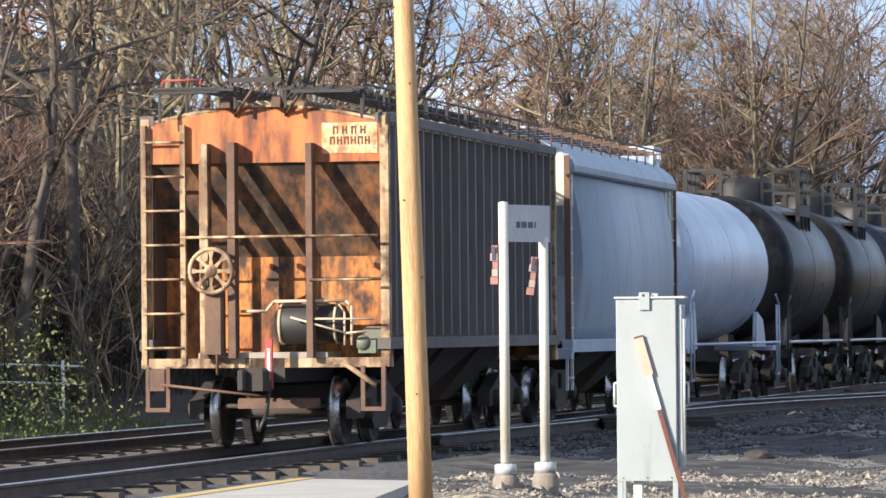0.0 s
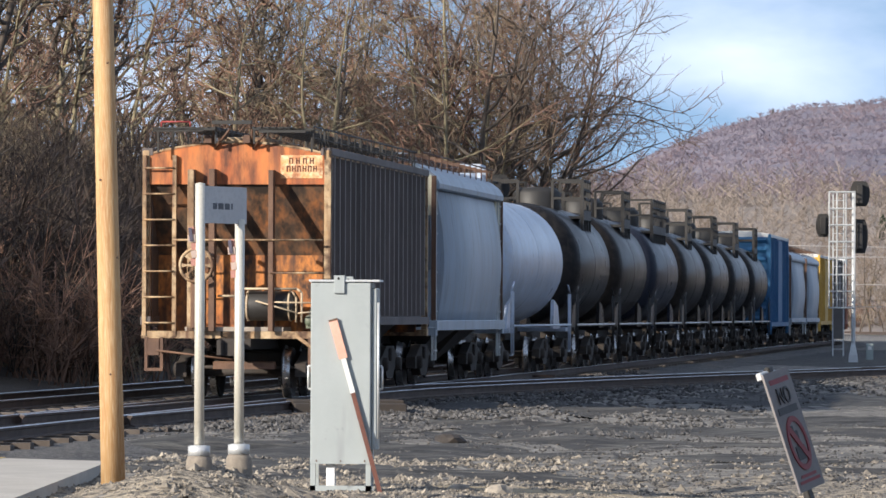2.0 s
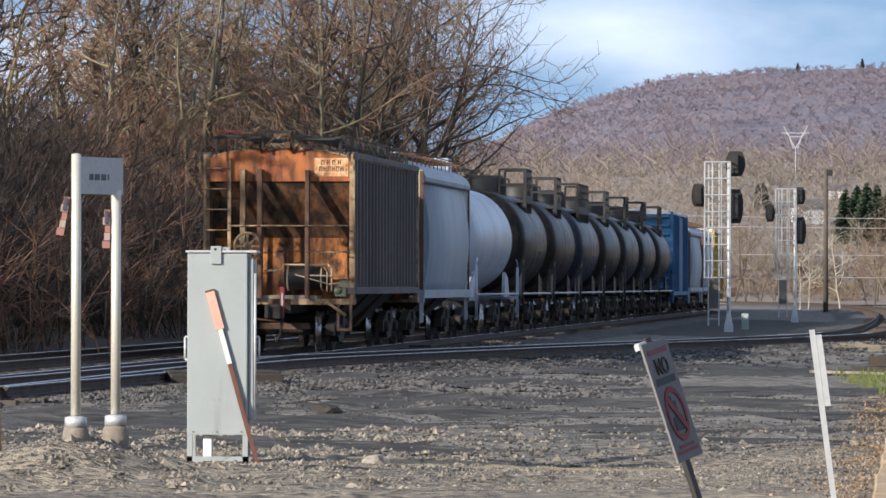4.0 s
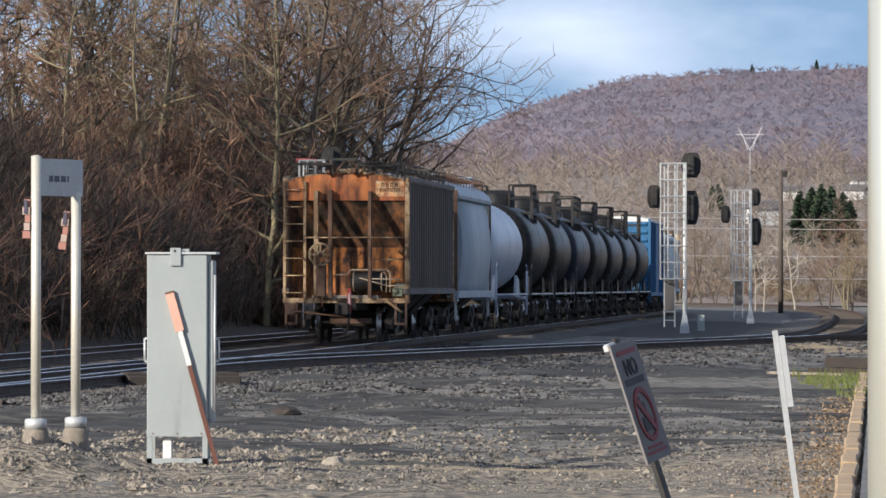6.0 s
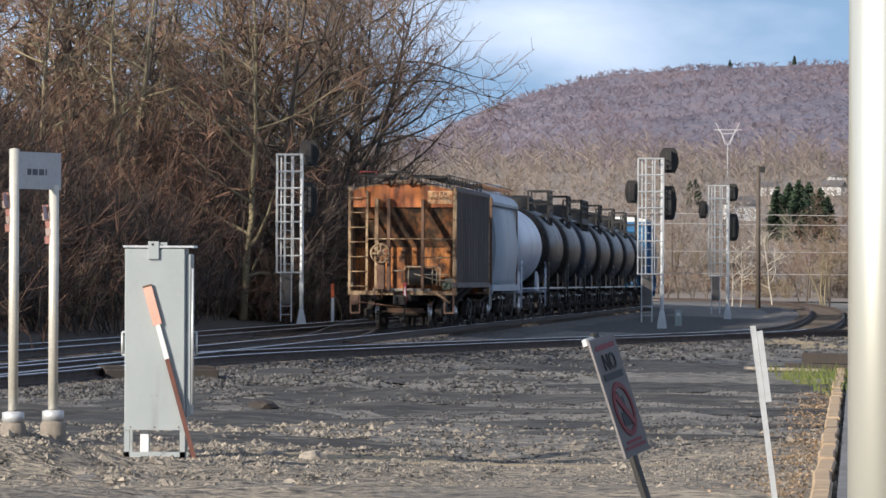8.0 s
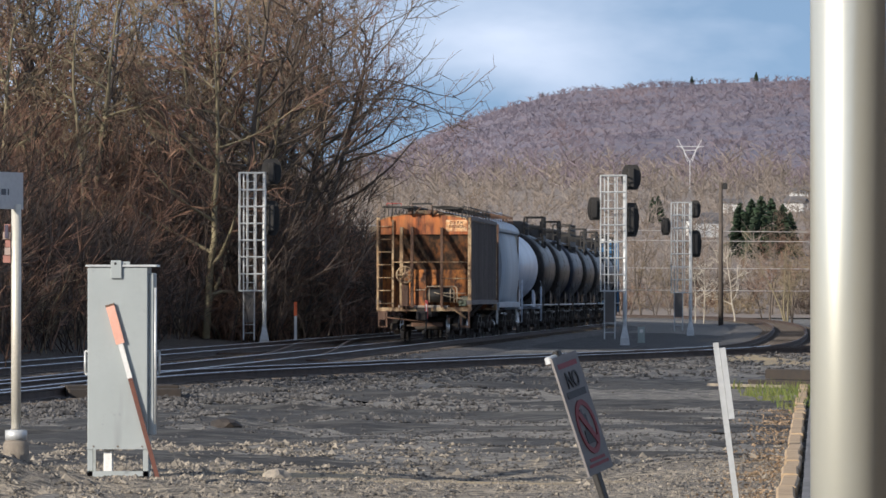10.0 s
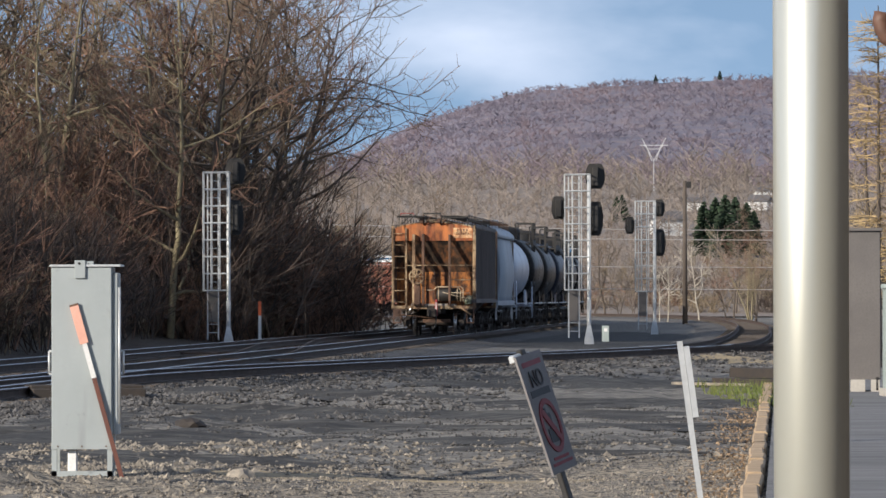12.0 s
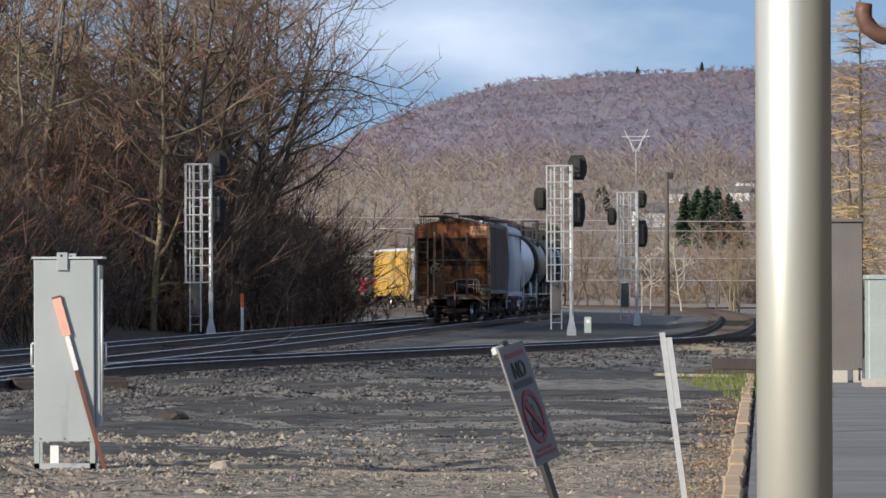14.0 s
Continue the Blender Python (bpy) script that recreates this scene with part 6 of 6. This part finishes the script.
field_fence()
leafy("green_bush", "green budding bush at the edge of the woods", -15.4, 74.0, 1.5, 3.0, 1300, LEAF, 4, 0.04)
leafy("green_bush", "green budding bush at the edge of the woods", -16.6, 79.0, 1.3, 2.4, 800, LEAF, 6, 0.04)
def leaf_litter():
    """Fallen leaves blown against the kerb."""
    rnd = random.Random(61)
    s = Shape()
    for _ in range(3200):
        y = rnd.uniform(38, 74)
        x = 1.45 + 4.9 * (y - 26) / 74 - 0.12 - abs(rnd.gauss(0, 0.3))
        p = Vector((x, y, hump(x, y) + rnd.uniform(0.012, 0.05)))
        e = Vector((rnd.gauss(0, 1), rnd.gauss(0, 1), rnd.gauss(0, 0.6))).normalized() * rnd.uniform(0.012, 0.026)
        f = Vector((rnd.gauss(0, 1), rnd.gauss(0, 1), rnd.gauss(0, 0.6))).normalized() * rnd.uniform(0.008, 0.018)
        s.add([p - e, p + f, p + e, p - f], [(0, 1, 2, 3)])
    solid("fallen_leaves", s, LITTER, "orange-brown fallen leaves along the kerb", "leaves", kind="stuff")


leaf_litter()
grass(-19, -14.6, 70, 86, 3500, 3, "green grass beside the tracks")
grass(4.4, 5.9, 72, 92, 900, 4, "tuft of grass by the kerb")


# ---- distance ----
def ridge_height(x):
    """Skyline of the long hill at 1900 m."""
    pts = ((-600, 26), (-120, 30), (-60, 46), (-34, 61), (-18.6, 68), (-5, 73.5), (14, 79.5), (30, 82), (48, 83.5), (70, 85), (101, 87), (140, 88), (260, 84), (700, 60))
    for (a, p), (b, q) in zip(pts, pts[1:]):
        if a <= x <= b:
            t = (x - a) / (b - a)
            return p + (q - p) * t
    return 40


def valley(y):
    """Height of the valley's far slope."""
    return max((y - 425) * 0.045, 0.0)


def far_land():
    rnd = random.Random(31)
    s = Shape()
    xs, vs = np.arange(-560, 640, 10.0), np.linspace(0, 1, 40)

    def hill(x, t):
        y = 1000 + 900 * t
        return y, ridge_height(x) * t ** 0.9 + 2.5 * noise.noise((x * 0.02, y * 0.012, 0)) + 1.2 * noise.noise((x * 0.07, y * 0.03, 3))
    rows = [[(x, *hill(x, t)) for x in xs] for t in vs]
    rows.append([(x, 2050, ridge_height(x) * 0.7) for x in xs])
    s.loft(rows, True, False)
    solid("hill", s, HILL, "long bare wooded hill, distance haze in its purple-brown colour", "hill", kind="structure")
    s = Shape()
    segs = []
    red = []
    for _ in range(17000):
        t = rnd.random() ** 0.75
        x = rnd.uniform(-200, 270)
        y, z = hill(x, t)
        hh, w = rnd.uniform(1.2, 3.2), rnd.uniform(0.8, 2.0)
        store = red if noise.noise((x * 0.03, y * 0.006, 7)) + rnd.gauss(0, 0.25) > 0.22 else segs
        store.append(((x, y, z - 0.5), (x, y, z + hh * 0.7), 0.09, 0.07))
        for _k in range(6):
            a = rnd.random() * 6.28
            b = rnd.uniform(0.2, 0.6) * hh
            store.append(((x, y, z + b), (x + w * math.cos(a), y + w * math.sin(a), z + b + hh * rnd.uniform(0.2, 0.5)), 0.10, 0.06))
    solid("hillside_trees", prisms(segs, 3), HILLTREE, "leafless woods covering a far hillside, haze in their colour", "woods", kind="stuff")
    solid("hillside_trees", prisms(red, 3), HILLRED, "reddish leafless woods on a far hillside, haze in their colour", "woods", kind="stuff")
    for x, k in ((76, 1.0), (101, 1.15), (18, 0.7)):
        y, z = hill(x, 0.99)
        conifer(x, y, z, 3.6 * k, "evergreen on the far ridge")
    # brown brush of the valley floor
    segs = []
    for _ in range(3200):
        y = 430 + 520 * rnd.random() ** 1.3
        x = rnd.uniform(-0.075, 0.115) * y
        h = rnd.uniform(1.5, 5.5) * (1.2 if noise.noise((x * 0.05, y * 0.05, 0)) > 0 else 0.6)
        z = valley(y)
        r = 0.028 * y / 430
        segs.append(((x, y, z - 0.3), (x, y, z + h * 0.6), r * 1.5, r))
        for _k in range(11):
            b = rnd.uniform(0.15, 0.6) * h
            segs.append(((x, y, z + b), (x + rnd.gauss(0, 0.27) * h, y + rnd.gauss(0, 0.2) * h, z + b + h * rnd.uniform(0.1, 0.42)), r, r * 0.5))
    belt = []
    for _ in range(2200):  # taller woods where the valley meets the hill
        y = rnd.uniform(900, 1120)
        x = rnd.uniform(-150, 190)
        h = rnd.uniform(5, 13) * (0.75 + 0.6 * noise.noise((x * 0.03, 0, 5)))
        z = min(valley(y), 26.0) - 1
        store = segs if rnd.random() < 0.55 else belt
        for _k in range(12):
            b = rnd.uniform(0.1, 0.7) * h
            store.append(((x, y, z + b), (x + rnd.gauss(0, 0.2) * h, y + rnd.gauss(0, 0.2) * h, z + b + h * rnd.uniform(0.1, 0.3)), 0.075, 0.04))
    solid("valley_trees", prisms(belt, 3), HILLRED, "leafless trees below the hill, purple-brown with haze in the colour", "woods", kind="stuff")
    solid("valley_brush", prisms(segs, 3), BROWNWOOD, "tan leafless brush filling the valley", "woods", kind="stuff")
    s = Shape()
    s.loft([[(x, y, valley(y) + 0.1 + 1.2 * noise.noise((x * 0.03, y * 0.02, 0)) * (y > 440)) for x in np.arange(-260, 300, 12)] for y in np.arange(410, 1060, 20)], True, False)
    solid("valley_floor", s, BROWNWOOD, "brown winter valley floor", "ground", kind="structure")


def conifer(x, y, z, h, label="dark evergreen tree among houses"):
    rnd = random.Random(int(x * 7 + y))
    t = thing("evergreen", label, "tree", pose(x, y, z))
    part("trunk", Shape().tube((0, 0, -0.3), (0, 0, h * 0.95), h * 0.02, 0.02, 6), BARK, t)
    segs = []
    for k in range(380):
        u = rnd.random()
        a = rnd.random() * 6.283
        r = h * 0.33 * (1 - u) ** 0.7 * rnd.uniform(0.6, 1.0) + 0.1
        zz = h * (0.08 + 0.9 * u)
        segs.append(((0, 0, zz), (r * math.cos(a), r * math.sin(a), zz - r * 0.12 + rnd.gauss(0, 0.1)), h * 0.022, h * 0.012))
    part("crown", prisms(segs, 3), PINE, t)


def house(x, y, z, w, d, h, rz, label):
    t = thing("house", label, "house", pose(x, y, z, 0, 0, rz))
    part("wall", Shape().box(-w / 2, w / 2, -d / 2, d / 2, -1.5, h), HOUSE, t)
    part("roof", Shape().loft([[(u, -d / 2 - 0.4, h), (u, 0, h + d * 0.35), (u, d / 2 + 0.4, h)] for u in (-w / 2 - 0.3, w / 2 + 0.3)]), ROOF, t)
    for i in range(4):
        for zz in (1.0, 3.6):
            if zz + 1.3 < h:
                u = -w / 2 + w * (i + 0.5) / 4
                win = part("window", Shape().box(u - 0.5, u + 0.5, -d / 2 - 0.06, -d / 2, zz, zz + 1.3), WINDOW, t)
                part("sill", Shape().box(u - 0.6, u + 0.6, -d / 2 - 0.12, -d / 2 - 0.06, zz - 0.12, zz), HOUSE, win)


far_land()


def at14(px, py, d):
    """Place seen in a given direction from the camera's last stand, d metres off."""
    return (px - 784) / 8600 * d, d, 1.73 - (py - 512) / 8600 * d


for px, py, d, w, hh, rz in ((1150, 392, 640, 3.8, 1.3, 20), (1310, 356, 760, 3.6, 1.2, -15), (1318, 340, 790, 2.6, 1.5, 10), (1200, 356, 760, 2.6, 1.1, 0), (1262, 350, 780, 2.0, 1.0, 30)):
    x, y, z = at14(px, py, d)
    z = min(z, valley(y) + 1.2)
    house(x, y, z, w, w * 0.8, hh, rz, "small white house with a dark roof across the valley")
for px, py, d, h in ((1215, 405, 560, 4.2), (1235, 408, 560, 4.8), (1252, 410, 555, 5.2), (1270, 410, 560, 5.0), (1290, 412, 560, 4.5), (1303, 412, 565, 3.5), (1070, 365, 700, 2.8), (1060, 363, 710, 2.4)):
    x, y, z = at14(px, py, d)
    conifer(x, y, valley(y), h + max(z - valley(y), 0))


def power_line():
    p = thing("utility_pole", "brown wooden utility pole across the valley", "pole", pose(14.3, 310, 0))
    part("shaft", Shape().tube((0, 0, -0.2), (0, 0, 9.15), 0.17, 0.12, 10), BARK, p)
    part("transformer", Shape().box(0.12, 0.42, -0.1, 0.1, 8.7, 9.1, 0.03), BLACK_STEEL, p)
    for k, (z0, z1) in enumerate(((6.2, 5.8), (4.3, 4.2), (2.9, 2.7), (7.0, 6.3))):
        s = Shape()
        prev = None
        for i in range(25):
            t = i / 24
            x = -30 + 110 * t
            q = (x, 316 + k, z0 + (z1 - z0) * t - 1.0 * math.sin(math.pi * t) * 0.6)
            if prev:
                s.tube(prev, q, 0.022, n=5)
            prev = q
        solid("power_line", s, WIRE, "thin pale overhead wire", "wire", group="overhead wires")
    # lattice pylon head
    x, y, z = at14(1126, 325, 900)
    z = max(z, valley(y) + 5.6)
    t = thing("pylon", "pale steel lattice transmission pylon", "pylon", pose(x, y, z))
    s = Shape()
    for a, b in (((0, -3), (0, 0)), ((0, 0), (-2.2, 4.2)), ((0, 0), (2.2, 4.2)), ((-0.4, 0), (-1.4, 2.9)), ((0.4, 0), (1.4, 2.9)), ((-2.6, 2.9), (2.6, 2.9)), ((-1.8, 2.9), (-1.0, 2.2)), ((1.8, 2.9), (1.0, 2.2)), ((-1, 2.2), (1, 2.2)), ((0, -6), (0, -3))):
        s.tube((a[0], 0, a[1]), (b[0], 0, b[1]), 0.09, n=4)
    part("lattice", s, PYLON, t)


power_line()


def far_trees():
    syc = tree_model("sycamore", 41, 6.5, 2.6, SYCAMORE, SYCAMORE, "pale white-barked bare sycamore across the valley", limbs=9, dens=0.55, bare=0.25)
    sx, sy, sz = at14(1205, 545, 330)
    syc.matrix_basis = pose(sx, sy, 0)
    for px, d, k in ((1150, 335, 0.8), (1135, 345, 0.7)):
        copy_thing(syc, pose((px - 784) / 8600 * d, d, 0, 0, 0, 70 * k)).scale = (k, k, k)
    rnd = random.Random(77)
    for _ in range(34):
        d = rnd.uniform(300, 440)
        px = rnd.uniform(560, 1330)
        if d < 400 and 860 < px < 1250:
            d = rnd.uniform(425, 500)
        k = rnd.uniform(0.45, 0.72)
        put(models[rnd.choice((0, 1, 2, 4))], (px - 784) / 8600 * d, d, k, rnd.uniform(0, 360))
    for _ in range(36):
        d = rnd.uniform(430, 480)
        px = rnd.uniform(500, 1400)
        put(rnd.choice(brush), (px - 784) / 8600 * d, d, rnd.uniform(0.8, 1.4), rnd.uniform(0, 360))
    # tree with yellow-brown buds by the shed on the right
    put(models[4], 12.6, 140, 0.9, 10)
    segs, stem = [], []
    rn = random.Random(55)
    for k in range(20):
        stem.append(((0, 0, 0.45 * k - 0.2), (0.01 * math.sin(k), 0, 0.45 * k + 0.25), 0.075 - 0.003 * k, 0.072 - 0.003 * k))
    for k in range(120):
        z = rn.uniform(2.0, 8.4)
        a, ln = rn.random() * 6.283, rn.uniform(0.5, 1.0) * (2.3 - 0.2 * z)
        p, d = Vector((0, 0, z)), Vector((math.cos(a), math.sin(a), rn.uniform(-0.05, 0.35)))
        for i in range(5):
            q = p + d * ln / 5
            segs.append((tuple(p), tuple(q), 0.016 - 0.002 * i, 0.014 - 0.002 * i))
            for _k in range(3):
                e = (d + Vector((rn.gauss(0, 0.7), rn.gauss(0, 0.7), rn.gauss(0, 0.4)))).normalized()
                segs.append((tuple(p), tuple(p + e * rn.uniform(0.15, 0.5)), 0.007, 0.004))
            p, d = q, (d + Vector((rn.gauss(0, 0.12), rn.gauss(0, 0.12), -0.06))).normalized()
    t = thing("larch_tree", "bare larch with straw-yellow twigs beside a shed", "tree", pose(10.15, 118, 0))
    part("trunk", prisms(stem, 7), BARK, t)
    part("crown", prisms(segs, 3), LARCH, t)


far_trees()


def unseen_surrounds():
    """Unseen banks added on the right and behind, to hold back sky light."""
    for nm, pts in (("right", [(y, 42 + 3 * noise.noise((y * 0.03, 0, 0))) for y in range(-140, 400, 12)]),):
        s = Shape()
        s.loft([[(x, y, -0.2), (x + 5, y, 2.5 + 1 * noise.noise((y * 0.1, 1, 0))), (x + 16, y, 4.5 + 1.5 * noise.noise((y * 0.07, 2, 0))), (x + 60, y, 6)] for y, x in pts], True, False)
        solid("brown_bank", s, DUFF, "unseen brown bank added on the right against sky light", "woods", kind="structure")
    s = Shape()
    s.loft([[(x, -70, -0.2), (x, -76, 6 + 2 * noise.noise((x * 0.1, 4, 0))), (x, -120, 10)] for x in range(-60, 110, 10)], True, False)
    solid("brown_bank", s, DUFF, "unseen brown bank added behind the yard", "woods", kind="structure")


    # Unseen wall for the steel post to reflect; canopy shade is in its colour.
    s = Shape().box(2.2, 9.0, -7.0, 16.0, -0.2, 3.9)
    s.box(1.7, 9.4, -7.4, 16.4, 3.9, 4.15)
    solid("unseen_station_wall", s, SHADED_WALL, "unseen station wall with a flat eave, shade in its brown", "building", kind="structure")


unseen_surrounds()


def right_side():
    x, y, z = at14(1504, 640, 84)
    t = thing("shed", "plain grey trackside shed on pale footings", "shed", pose(x, y, 0.12, 0, 0, -4))
    part("wall", Shape().box(-0.42, 0.22, 0, 1.2, 0.18, 2.75, 0.01), SHED, t)
    part("roof", Shape().box(-0.46, 0.26, -0.05, 1.25, 2.75, 2.8, 0.01), SHED, t)
    part("footing", Shape().box(-0.3, -0.05, -0.08, 0.3, -0.1, 0.18).box(0.05, 0.2, -0.08, 0.3, -0.1, 0.18), CONCRETE, t)
    part("pipe", Shape().pipe(((0.16, -0.06, 0.0), (0.16, -0.06, 0.22)), 0.03), BLACK_STEEL, t)
    x, y, z = at14(1558, 640, 80)
    t = thing("metal_box", "pale green-grey metal equipment box", "cabinet", pose(x, y, 0.12))
    part("body", Shape().box(-0.2, 0.6, 0, 0.7, 0.1, 1.75, 0.02), GREENBOX, t)
    part("lid", Shape().box(-0.23, 0.63, -0.03, 0.73, 1.75, 1.82, 0.02), GREENBOX, t)
    part("base", Shape().box(-0.25, 0.65, -0.06, 0.76, -0.1, 0.1), CONCRETE, t)


right_side()


# ---- what moves ----
def motions():
    u = TAIL_U
    times = [i * 0.5 for i in range(29)]
    for car, length in train:
        walk(car, [(t, car_pose(u + SPEED * t, length)) for t in times])
        u += length + GAP
    for ws, y in spinning:
        walk(ws, [(k / 30, pose(0, y, 0.42, -math.degrees(SPEED * k / 30 / 0.42))) for k in range(421)])
    for n, fl in enumerate(flags):
        base = fl.matrix_basis.copy()
        rows = []
        for k in range(57):
            t = k * 0.25
            gust = max(0.0, math.sin((t - 2.2) * 1.6)) ** 2 if 2.2 < t < 4.16 else 0.0
            swing = 8 * math.sin(t * 2.1 + n) + (50 if n == 0 else 12) * gust
            rows.append((t, base @ pose(0, 0, 0, 0, swing, 12 * math.sin(t * 1.7 + n * 2))))
        walk(fl, rows)


motions()
